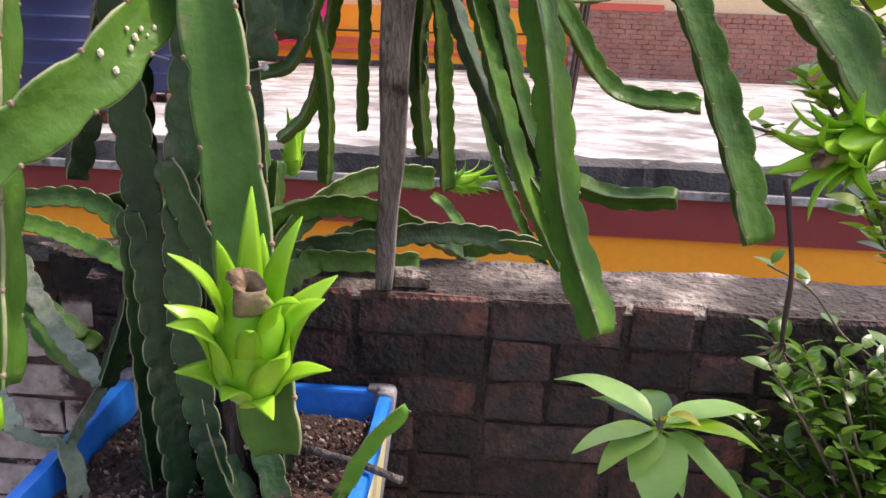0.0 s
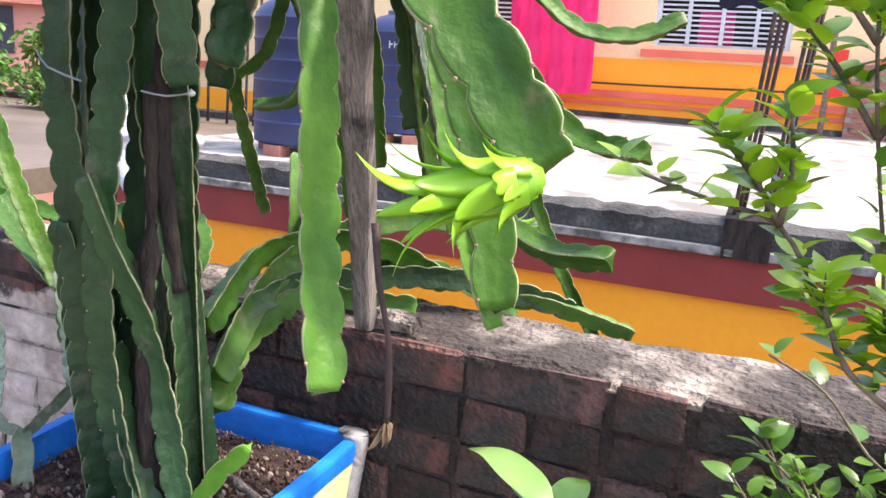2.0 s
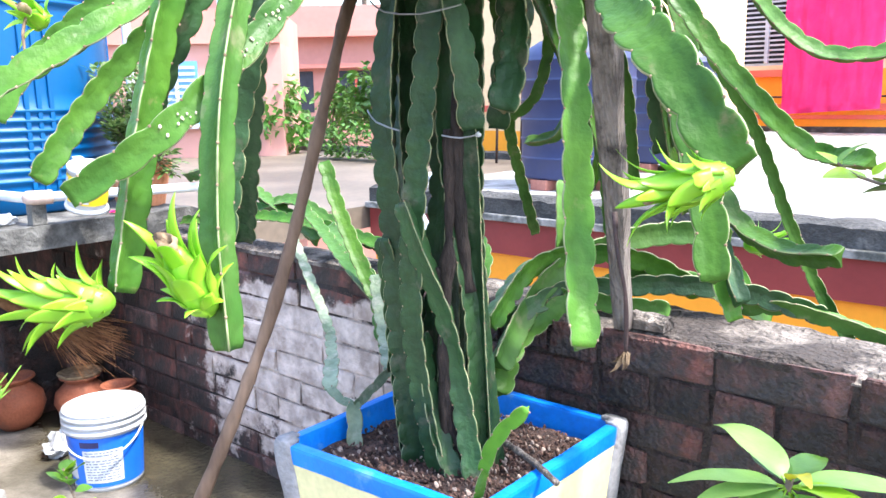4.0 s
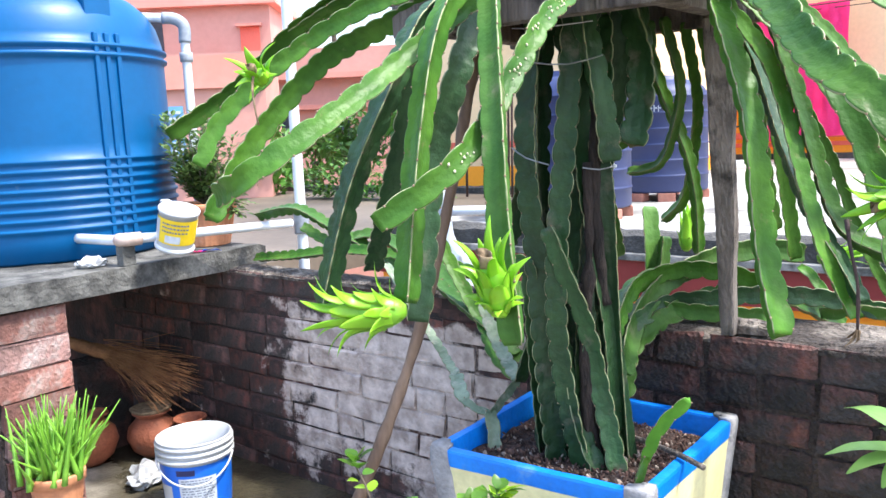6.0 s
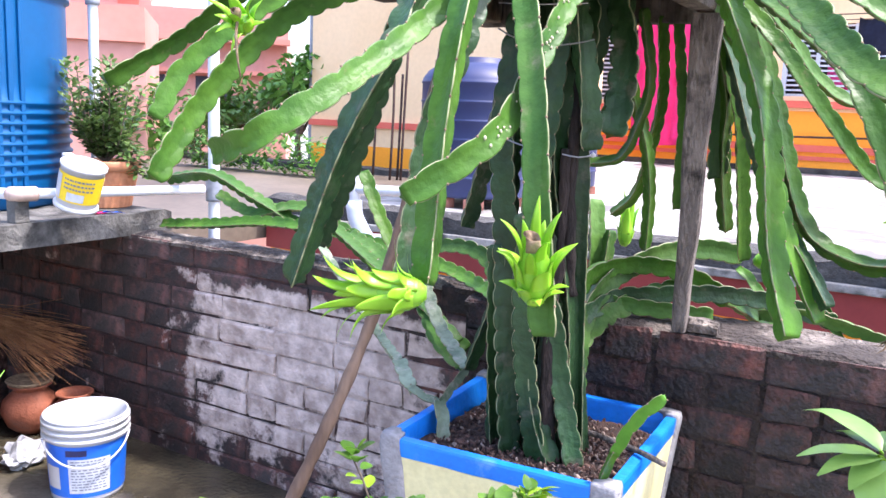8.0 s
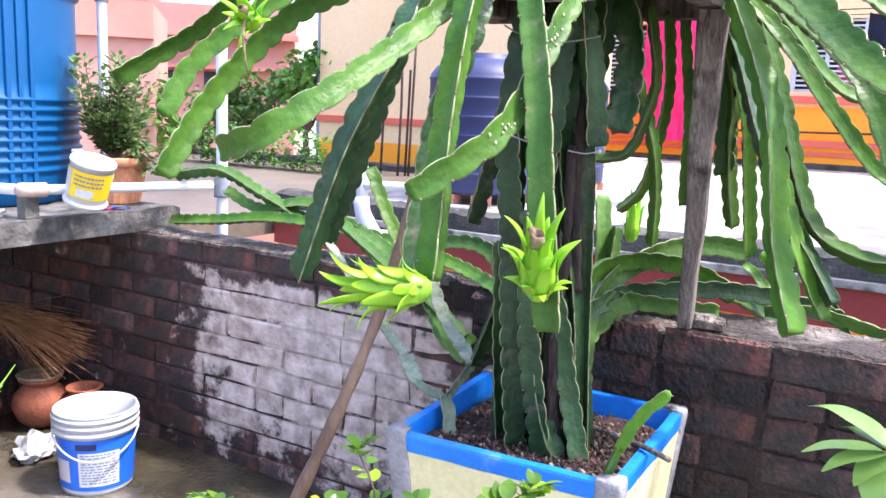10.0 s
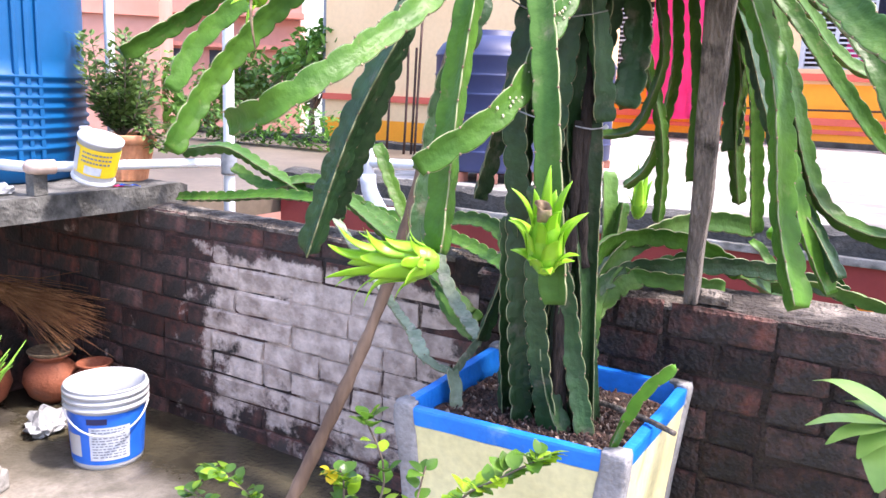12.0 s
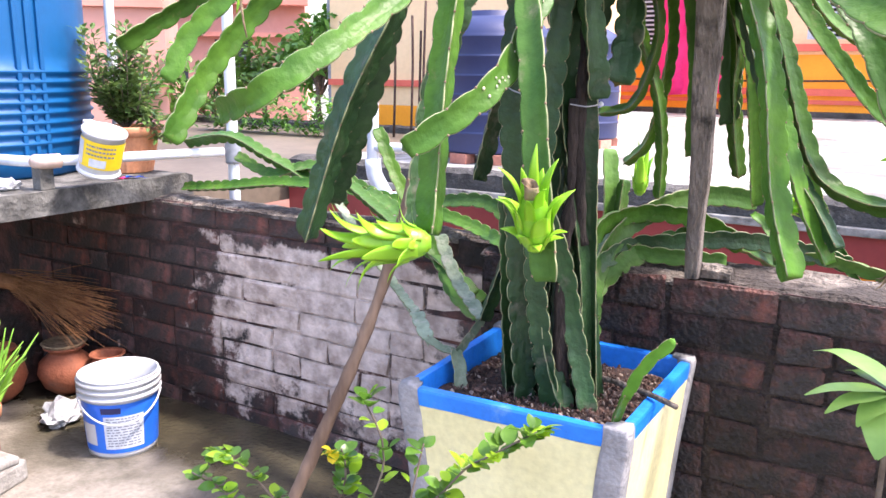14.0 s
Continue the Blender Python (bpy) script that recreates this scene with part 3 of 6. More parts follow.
def stem(pts, w=0.05, material=STEM, turn=0.0, lobe=0.046, depth=0.29, taper=1.0, scars=0, label="", parent=None, twist=0.0, name="stem"):
    """A three-ribbed stem through the points: thin wavy ribs with a corky margin, and areoles in the notches."""
    path = smooth_path(pts, 0.0075)
    fr = frames_along(path)
    mid = len(path) // 2
    t, s, u = fr[mid]
    v = VIEW - path[mid]
    base = math.atan2(v.dot(u), v.dot(s)) + turn
    bm = bmesh.new()
    n, R = len(path), w * 0.79 / 1.62
    ofs = rng.random() * 3
    rings, tips = [], []
    prof = ((-60, 0.34), (-36, 0.36), (-14, 0.56), (-5.4, 0.90), (-2.9, 0.985), (2.9, 0.985), (5.4, 0.90), (14, 0.56), (36, 0.36))
    lengths = [0.0]
    for a, b in zip(path, path[1:]):
        lengths.append(lengths[-1] + (b - a).length)
    total = lengths[-1]
    for k in range(n):
        t, s, u = fr[k]
        L = lengths[k]
        end = min(1.0, (L / 0.02) ** 0.5 if taper else 1.0, )
        back = min(1.0, ((total - L) / 0.03 + 0.25) ** 0.5)
        swell = (0.80 + 0.20 * end) * min(1.0, back + 0.2)
        ring, tip = [], []
        for rib in range(3):
            ph = (L + ofs * 0.01 + rib * 0.33 * lobe) / lobe
            f = ph % 1.0
            bulge = 1 - depth * (abs(2 * f - 1) ** 3) + 0.03 * noise.noise(Vector((L * 18, rib, ofs)))
            rr = R * swell * bulge
            mid_a = base + twist * L / max(total, 0.01) + math.pi + rib * 2 * math.pi / 3
            for deg, rad in prof:
                # the flanks stay full, the rib is thin
                a = mid_a + radians(deg)
                q = rr * rad if abs(deg) < 20 else R * swell * rad * (0.96 + 0.04 * bulge)
                ring.append(bm.verts.new(path[k] + (s * math.cos(a) + u * math.sin(a)) * q))
            tip.append((f, path[k] + (s * math.cos(mid_a) + u * math.sin(mid_a)) * rr * 0.985, s * math.cos(mid_a) + u * math.sin(mid_a)))
        rings.append(ring)
        tips.append(tip)
    m = len(prof)
    for a, b in zip(rings, rings[1:]):
        for j in range(3 * m):
            fc = bm.faces.new((a[j], a[(j + 1) % (3 * m)], b[(j + 1) % (3 * m)], b[j]))
            fc.smooth = True
            if j % m == 4:
                fc.material_index = 1
    bm.faces.new(rings[0][::-1])
    bm.faces.new(rings[-1])
    for rib in range(3):
        for k in range(1, n):
            if tips[k][rib][0] < tips[k - 1][rib][0]:
                b = bmesh.new()
                bmesh.ops.create_icosphere(b, subdivisions=1, radius=0.0021)
                place(b, Matrix.Translation(tips[k][rib][1]))
                for fc in b.faces:
                    fc.material_index = 2
                join(bm, b)
    # pale scars on the face that is turned outwards
    for k in range(scars):
        i = rng.randrange(n // 6, n - n // 8)
        t, s, u = fr[i]
        a = base + rng.uniform(-0.75, 0.75)
        d = s * math.cos(a) + u * math.sin(a)
        b = bmesh.new()
        bmesh.ops.create_icosphere(b, subdivisions=1, radius=rng.uniform(0.0008, 0.0022))
        place(b, Matrix.Translation(path[i] + d * R * 0.40 / max(0.6, math.cos(a - base) ) ) @ Matrix.Diagonal((1, 1, 1.3, 1)))
        for fc in b.faces:
            fc.material_index = 3
        join(bm, b)
    place(bm, PLANT_INV)
    return part(name, bm, (material, MARGIN, AREOLE, SCAR), plant if parent is None else parent, label)


# upright stems that make the trunk, tied together
stem([(-0.735, 1.69, 0.54), (-0.749, 1.677, 0.799), (-0.765, 1.680, 1.041), (-0.779, 1.680, 1.217), (-0.771, 1.693, 1.389), (-0.751, 1.712, 1.545)], 0.062, STEM_OLD, 0.3, twist=-1.1)
stem([(-0.662, 1.69, 0.54), (-0.684, 1.672, 0.686), (-0.706, 1.668, 0.856), (-0.708, 1.678, 1.045), (-0.694, 1.698, 1.274), (-0.685, 1.712, 1.474), (-0.684, 1.716, 1.539)], 0.058, STEM_OLD, -0.5, twist=0.7)
stem([(-0.627, 1.74, 0.54), (-0.631, 1.748, 0.797), (-0.653, 1.744, 0.979), (-0.680, 1.737, 1.157), (-0.686, 1.742, 1.330), (-0.668, 1.762, 1.543)], 0.058, STEM_OLD, 0.9, twist=-0.5)
stem([(-0.600, 1.77, 0.54), (-0.622, 1.765, 0.792), (-0.634, 1.758, 1.012), (-0.640, 1.752, 1.155), (-0.655, 1.75, 1.249)], 0.048, STEM_OLD, 1.05, depth=0.10, twist=1.2)
stem([(-0.589, 1.697, 0.550), (-0.636, 1.715, 0.727), (-0.654, 1.695, 0.867), (-0.683, 1.666, 0.978), (-0.717, 1.658, 1.072)], 0.052, STEM_OLD, 0.1, twist=-0.8)
stem([(-0.630, 1.686, 0.550), (-0.667, 1.684, 0.624), (-0.696, 1.681, 0.722), (-0.704, 1.683, 0.822)], 0.05, STEM_OLD, 0.4, twist=0.9)
stem([(-0.785, 1.715, 0.54), (-0.789, 1.704, 0.740), (-0.780, 1.682, 0.90), (-0.775, 1.664, 1.0)], 0.045, STEM_OLD, 0.8, twist=-1.1)
stem([(-0.724, 1.737, 0.54), (-0.723, 1.757, 0.910), (-0.716, 1.773, 1.154), (-0.723, 1.780, 1.391), (-0.748, 1.770, 1.529)], 0.062, STEM_OLD, 1.2, twist=0.7)
stem([(-0.65, 1.80, 0.54), (-0.66, 1.80, 0.784), (-0.67, 1.80, 1.033), (-0.665, 1.80, 1.214), (-0.660, 1.80, 1.5)], 0.06, STEM_OLD, 0.2, twist=-0.5)
stem([(-0.70, 1.80, 0.54), (-0.72, 1.82, 0.9), (-0.73, 1.82, 1.2), (-0.72, 1.80, 1.54)], 0.06, STEM_OLD, 0.7, twist=1.2)
stem([(-0.765, 1.74, 0.54), (-0.785, 1.75, 0.85), (-0.79, 1.74, 1.2), (-0.76, 1.73, 1.54)], 0.058, STEM_OLD, 1.5, twist=-0.8)
stem([(-0.615, 1.73, 1.20), (-0.625, 1.715, 1.32), (-0.645, 1.70, 1.45), (-0.66, 1.69, 1.56)], 0.06, STEM_OLD, 0.3, twist=0.9)
stem([(-0.60, 1.80, 1.23), (-0.59, 1.83, 1.32), (-0.59, 1.84, 1.42), (-0.61, 1.82, 1.55)], 0.075, STEM_OLD, 0.1, twist=-1.1)
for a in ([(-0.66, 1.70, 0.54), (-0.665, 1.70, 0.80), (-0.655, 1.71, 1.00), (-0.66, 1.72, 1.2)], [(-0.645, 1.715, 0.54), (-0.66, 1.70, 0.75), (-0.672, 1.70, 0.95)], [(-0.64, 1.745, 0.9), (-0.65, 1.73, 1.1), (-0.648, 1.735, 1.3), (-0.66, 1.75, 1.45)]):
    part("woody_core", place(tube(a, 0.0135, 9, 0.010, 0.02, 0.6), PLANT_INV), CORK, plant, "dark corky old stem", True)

# drooping stems over the rim of the support
stem([(-1.343, 1.277, 1.110), (-1.333, 1.408, 1.275), (-1.236, 1.541, 1.447), (-1.034, 1.570, 1.518), (-0.787, 1.564, 1.575)], 0.062, STEM, 0.2)
stem([(-0.811, 0.922, 1.198), (-0.706, 0.901, 1.230), (-0.654, 1.050, 1.324), (-0.647, 1.266, 1.448), (-0.682, 1.517, 1.568)], 0.042, STEM, -0.3)
stem([(-1.503, 1.298, 1.296), (-1.433, 1.448, 1.403), (-1.275, 1.522, 1.536), (-1.063, 1.559, 1.607), (-0.820, 1.599, 1.604)], 0.052, STEM, 0.4)
stem([(-1.202, 1.167, 1.229), (-1.189, 1.223, 1.320), (-1.109, 1.316, 1.426), (-0.977, 1.411, 1.517), (-0.816, 1.538, 1.577)], 0.045, STEM, -0.2)
stem([(-1.410, 1.511, 1.465), (-1.276, 1.530, 1.532), (-1.138, 1.548, 1.580), (-0.995, 1.564, 1.605), (-0.82, 1.62, 1.60)], 0.05, STEM_PALE, 0.7)
stem([(-0.938, 1.223, 0.967), (-0.847, 1.222, 1.189), (-0.774, 1.255, 1.349), (-0.776, 1.358, 1.477), (-0.761, 1.540, 1.558)], 0.056, STEM_OLD, 1.0)
stem([(-0.566, 1.035, 1.046), (-0.585, 1.100, 1.267), (-0.591, 1.171, 1.439), (-0.618, 1.335, 1.544), (-0.684, 1.533, 1.583)], 0.046, STEM, 0.95, depth=0.2)
stem([(-0.755, 1.271, 0.949), (-0.759, 1.304, 1.079), (-0.752, 1.334, 1.233), (-0.706, 1.366, 1.402), (-0.739, 1.504, 1.556)], 0.058, STEM_OLD, 0.3)
stem([(-0.576, 0.994, 1.157), (-0.507, 1.087, 1.234), (-0.507, 1.209, 1.338), (-0.510, 1.332, 1.446), (-0.558, 1.583, 1.538)], 0.042, STEM, 0.25, scars=70)
stem([(-0.414, 1.072, 0.998), (-0.436, 1.084, 1.140), (-0.473, 1.130, 1.296), (-0.555, 1.246, 1.464), (-0.679, 1.437, 1.583)], 0.045, STEM_PALE, -0.62, depth=0.14)
stem([(-0.179, 1.393, 0.966), (-0.221, 1.445, 1.081), (-0.260, 1.494, 1.281), (-0.346, 1.598, 1.457), (-0.423, 1.769, 1.560)], 0.05, STEM, 0.8)
stem([(-0.178, 1.851, 0.897), (-0.244, 1.871, 1.024), (-0.298, 1.906, 1.176), (-0.339, 1.935, 1.300), (-0.377, 1.93, 1.40), (-0.45, 1.88, 1.52)], 0.042, STEM, 0.6)
stem([(0.023, 1.321, 1.188), (-0.050, 1.332, 1.283), (-0.134, 1.398, 1.342), (-0.261, 1.554, 1.471), (-0.409, 1.729, 1.574)], 0.062, STEM, 0.25, lobe=0.042)
stem([(-0.031, 2.332, 1.356), (-0.109, 2.315, 1.321), (-0.205, 2.297, 1.327), (-0.277, 2.27, 1.381), (-0.332, 2.22, 1.460), (-0.40, 2.10, 1.54), (-0.48, 1.95, 1.57)], 0.040, STEM_PALE, 0.8)
stem([(0.002, 1.868, 1.154), (-0.112, 1.945, 1.167), (-0.207, 1.877, 1.282), (-0.308, 1.856, 1.418), (-0.434, 1.881, 1.550)], 0.042, STEM, 0.5)
stem([(-0.035, 1.420, 1.060), (-0.067, 1.454, 1.168), (-0.142, 1.479, 1.327), (-0.266, 1.609, 1.443), (-0.406, 1.775, 1.541)], 0.046, STEM, 0.5)
stem([(-0.023, 1.830, 1.023), (-0.129, 1.876, 1.016), (-0.230, 1.918, 1.077), (-0.305, 1.939, 1.292), (-0.382, 1.941, 1.535)], 0.044, STEM, 0.7)
stem([(-0.161, 2.482, 0.706), (-0.231, 2.448, 0.835), (-0.296, 2.425, 0.985), (-0.347, 2.36, 1.167), (-0.400, 2.22, 1.34), (-0.46, 2.05, 1.50)], 0.034, STEM, 0.3)
stem([(-0.165, 1.840, 0.930), (-0.210, 1.874, 0.995), (-0.279, 1.915, 1.090), (-0.351, 1.968, 1.232), (-0.416, 2.0, 1.40), (-0.48, 1.95, 1.54)], 0.04, STEM_OLD, 0.9)
stem([(-0.455, 2.151, 1.14), (-0.452, 2.118, 1.243), (-0.447, 2.079, 1.340), (-0.46, 2.0, 1.48)], 0.06, STEM_OLD, 0.2)
stem([(-0.430, 2.202, 1.010), (-0.439, 2.164, 1.116), (-0.440, 2.118, 1.223), (-0.432, 2.068, 1.331), (-0.46, 1.97, 1.50)], 0.046, STEM, 1.0)
stem([(-0.386, 2.204, 0.945), (-0.392, 2.167, 1.065), (-0.397, 2.126, 1.174), (-0.405, 2.072, 1.294), (-0.45, 1.96, 1.48)], 0.044, STEM, 0.5)
stem([(-0.740, 2.070, 1.156), (-0.664, 2.079, 1.176), (-0.623, 2.071, 1.257), (-0.597, 2.045, 1.360), (-0.60, 1.96, 1.50)], 0.032, STEM_PALE, 0.9)
stem([(-0.788, 2.079, 1.210), (-0.726, 2.082, 1.258), (-0.678, 2.062, 1.364), (-0.64, 1.98, 1.50)], 0.032, STEM_PALE, 0.4)
stem([(-0.889, 2.322, 0.906), (-0.868, 2.221, 1.077), (-0.847, 2.154, 1.186), (-0.78, 2.03, 1.40), (-0.72, 1.9, 1.53)], 0.034, STEM_PALE, 0.3)
stem([(-0.761, 1.996, 1.190), (-0.735, 1.984, 1.312), (-0.699, 1.955, 1.422), (-0.67, 1.90, 1.53)], 0.062, STEM_OLD, 0.2)
stem([(-0.637, 2.261, 0.931), (-0.622, 2.204, 1.086), (-0.624, 2.139, 1.215), (-0.645, 2.055, 1.346), (-0.65, 1.94, 1.50)], 0.040, STEM, 0.9)
stem([(-0.730, 2.250, 1.018), (-0.668, 2.239, 1.081), (-0.626, 2.194, 1.200), (-0.590, 2.124, 1.329), (-0.57, 2.0, 1.49)], 0.036, STEM, 0.6)
stem([(-0.560, 2.230, 1.05), (-0.555, 2.20, 1.15), (-0.545, 2.15, 1.28), (-0.54, 2.02, 1.49)], 0.032, STEM, 0.2)
stem([(-1.262, 1.692, 0.942), (-1.135, 1.622, 1.112), (-1.020, 1.565, 1.290), (-0.930, 1.530, 1.448), (-0.780, 1.550, 1.560)], 0.062, STEM_OLD, 0.2)
stem([(-0.95, 1.85, 1.0), (-0.92, 1.87, 1.15), (-0.88, 1.86, 1.3), (-0.80, 1.80, 1.5)], 0.055, STEM_OLD, 0.5)
stem([(-0.25, 1.30, 1.44), (-0.34, 1.45, 1.53), (-0.45, 1.58, 1.59), (-0.55, 1.68, 1.61)], 0.055, STEM, 0.4)
stem([(-0.10, 1.80, 1.44), (-0.22, 1.80, 1.52), (-0.36, 1.79, 1.575), (-0.50, 1.78, 1.60)], 0.055, STEM_PALE, 0.6)

# stems that lie over the parapet, to both sides
stem([(-0.66, 1.86, 0.72), (-0.70, 2.00, 0.79), (-0.674, 2.10, 0.875), (-0.606, 2.25, 0.925), (-0.519, 2.364, 0.938), (-0.435, 2.462, 0.918)], 0.066, STEM_PALE, 0.4, depth=0.14)
stem([(-0.66, 1.86, 0.66), (-0.698, 1.98, 0.735), (-0.646, 2.086, 0.800), (-0.559, 2.210, 0.842), (-0.457, 2.325, 0.828), (-0.330, 2.456, 0.737)], 0.062, STEM, -0.2)
stem([(-0.69, 1.87, 0.80), (-0.715, 2.035, 0.880), (-0.651, 2.113, 0.915), (-0.570, 2.177, 0.912), (-0.498, 2.230, 0.885), (-0.419, 2.282, 0.826)], 0.060, STEM, 0.5)
stem([(-0.72, 1.95, 0.78), (-0.66, 2.10, 0.83), (-0.573, 2.135, 0.845), (-0.45, 2.20, 0.855), (-0.33, 2.28, 0.84), (-0.18, 2.34, 0.80)], 0.055, STEM_OLD, 0.2)
stem([(-0.70, 2.09, 0.82), (-0.60, 2.11, 0.815), (-0.50, 2.13, 0.812), (-0.43, 2.15, 0.812)], 0.05, STEM_PALE, 0.1)
stem([(-0.35, 2.30, 0.80), (-0.25, 2.31, 0.815), (-0.16, 2.32, 0.80), (-0.06, 2.35, 0.77)], 0.045, STEM_PALE, 0.6)
stem([(-0.778, 2.27, 0.80), (-0.780, 2.285, 0.90), (-0.79, 2.300, 0.97), (-0.806, 2.324, 1.045)], 0.058, STEM_PALE, 0.5, depth=0.12)
stem([(-0.75, 2.26, 0.80), (-0.748, 2.28, 0.88), (-0.745, 2.295, 0.97)], 0.045, STEM_PALE, 0.9)
stem([(-0.328, 2.360, 0.786), (-0.389, 2.397, 0.860), (-0.430, 2.410, 0.890)], 0.034, STEM, 0.4)
stem([(-0.90, 2.02, 0.79), (-1.20, 2.17, 0.83), (-1.571, 2.20, 0.875), (-1.886, 2.21, 0.880), (-2.145, 2.20, 0.848), (-2.386, 2.21, 0.822)], 0.05, STEM, 0.5)
stem([(-1.20, 2.20, 0.82), (-1.40, 2.22, 0.84), (-1.550, 2.24, 0.868), (-1.775, 2.25, 0.937), (-1.984, 2.25, 0.897), (-2.168, 2.27, 0.947)], 0.05, STEM_PALE, 0.3)
stem([(-1.65, 2.23, 0.82), (-1.817, 2.24, 0.894), (-1.996, 2.25, 0.956), (-2.179, 2.25, 1.016), (-2.419, 2.26, 0.985)], 0.055, STEM_PALE, 0.8)
stem([(-1.00, 1.98, 0.66), (-1.135, 2.003, 0.731), (-1.223, 2.013, 0.838), (-1.323, 2.032, 0.978), (-1.390, 2.051, 1.09)], 0.05, STEM, 0.3)
stem([(-1.02, 1.97, 0.68), (-1.151, 2.000, 0.751), (-1.311, 2.046, 0.815), (-1.516, 2.13, 0.885), (-1.654, 2.17, 0.94)], 0.048, STEM_PALE, 0.7)
stem([(-0.97, 1.90, 0.64), (-1.060, 1.934, 0.684), (-1.176, 2.022, 0.764), (-1.353, 2.103, 0.847), (-1.519, 2.17, 0.885)], 0.05, STEM_PALE, 0.2)
stem([(-1.0, 2.15, 0.81), (-1.06, 2.2, 0.86), (-1.15, 2.23, 0.88), (-1.3, 2.26, 0.86)], 0.055, STEM_PALE, 0.2)
stem([(-0.86, 2.02, 0.79), (-0.90, 2.12, 0.86), (-1.0, 2.2, 0.9), (-1.1, 2.25, 0.87)], 0.055, STEM, 0.6)
# small greyish stems at the planter's edge
stem([(-0.880, 1.660, 0.54), (-0.890, 1.672, 0.59), (-0.912, 1.692, 0.630)], 0.040, STEM_GREY, 0.3)
stem([(-0.910, 1.690, 0.622), (-0.955, 1.692, 0.628), (-0.995, 1.700, 0.640)], 0.026, STEM_GREY, 0.5)
stem([(-0.990, 1.698, 0.636), (-1.035, 1.740, 0.650), (-1.080, 1.785, 0.664)], 0.044, STEM_GREY, 0.1)
stem([(-1.077, 1.782, 0.662), (-1.15, 1.84, 0.672), (-1.212, 1.89, 0.684), (-1.384, 1.98, 0.768), (-1.559, 2.06, 0.876)], 0.034, STEM_GREY, 0.5)
stem([(-0.906, 1.690, 0.626), (-0.905, 1.74, 0.650), (-0.895, 1.788, 0.682)], 0.026, STEM_GREY, 0.4)
stem([(-0.893, 1.786, 0.678), (-0.955, 1.84, 0.695), (-1.03, 1.905, 0.718), (-1.09, 1.95, 0.765), (-1.14, 1.99, 0.82)], 0.044, STEM_GREY, 0.2)
stem([(-0.893, 1.788, 0.680), (-0.872, 1.790, 0.74), (-0.85, 1.79, 0.80), (-0.835, 1.79, 0.86)], 0.042, STEM_OLD, 0.6)
stem([(-0.490, 1.585, 0.54), (-0.489, 1.578, 0.60), (-0.468, 1.573, 0.662)], 0.022, STEM, 0.6, label="")
young = stem([(-0.468, 1.572, 0.658), (-0.448, 1.568, 0.706), (-0.424, 1.572, 0.744), (-0.388, 1.579, 0.782)], 0.029, STEM_YOUNG, 0.2, name="young_stem")
tagged(young, "bright green young shoot")

for pts in ([(-0.80, 1.655, 1.235), (-0.75, 1.628, 1.215), (-0.70, 1.635, 1.20)], [(-0.66, 1.70, 1.19), (-0.63, 1.715, 1.185), (-0.612, 1.745, 1.19)],
            [(-0.80, 1.67, 1.43), (-0.74, 1.645, 1.405), (-0.66, 1.65, 1.395), (-0.61, 1.70, 1.41)], [(-0.80, 1.67, 1.48), (-0.72, 1.64, 1.47), (-0.62, 1.68, 1.475)]):
    part("tie_wire", place(tube(pts, 0.0016, 6), PLANT_INV), WIRE, plant, "thin grey tie wire")
part("tie_knot", place(place(lathe([(0.0005, -0.005), (0.005, -0.003), (0.006, 0.001), (0.0005, 0.006)], 8), Matrix.Translation((-0.612, 1.745, 1.19))), PLANT_INV), WHITEPLASTIC, plant, "white plastic tie knot", True)


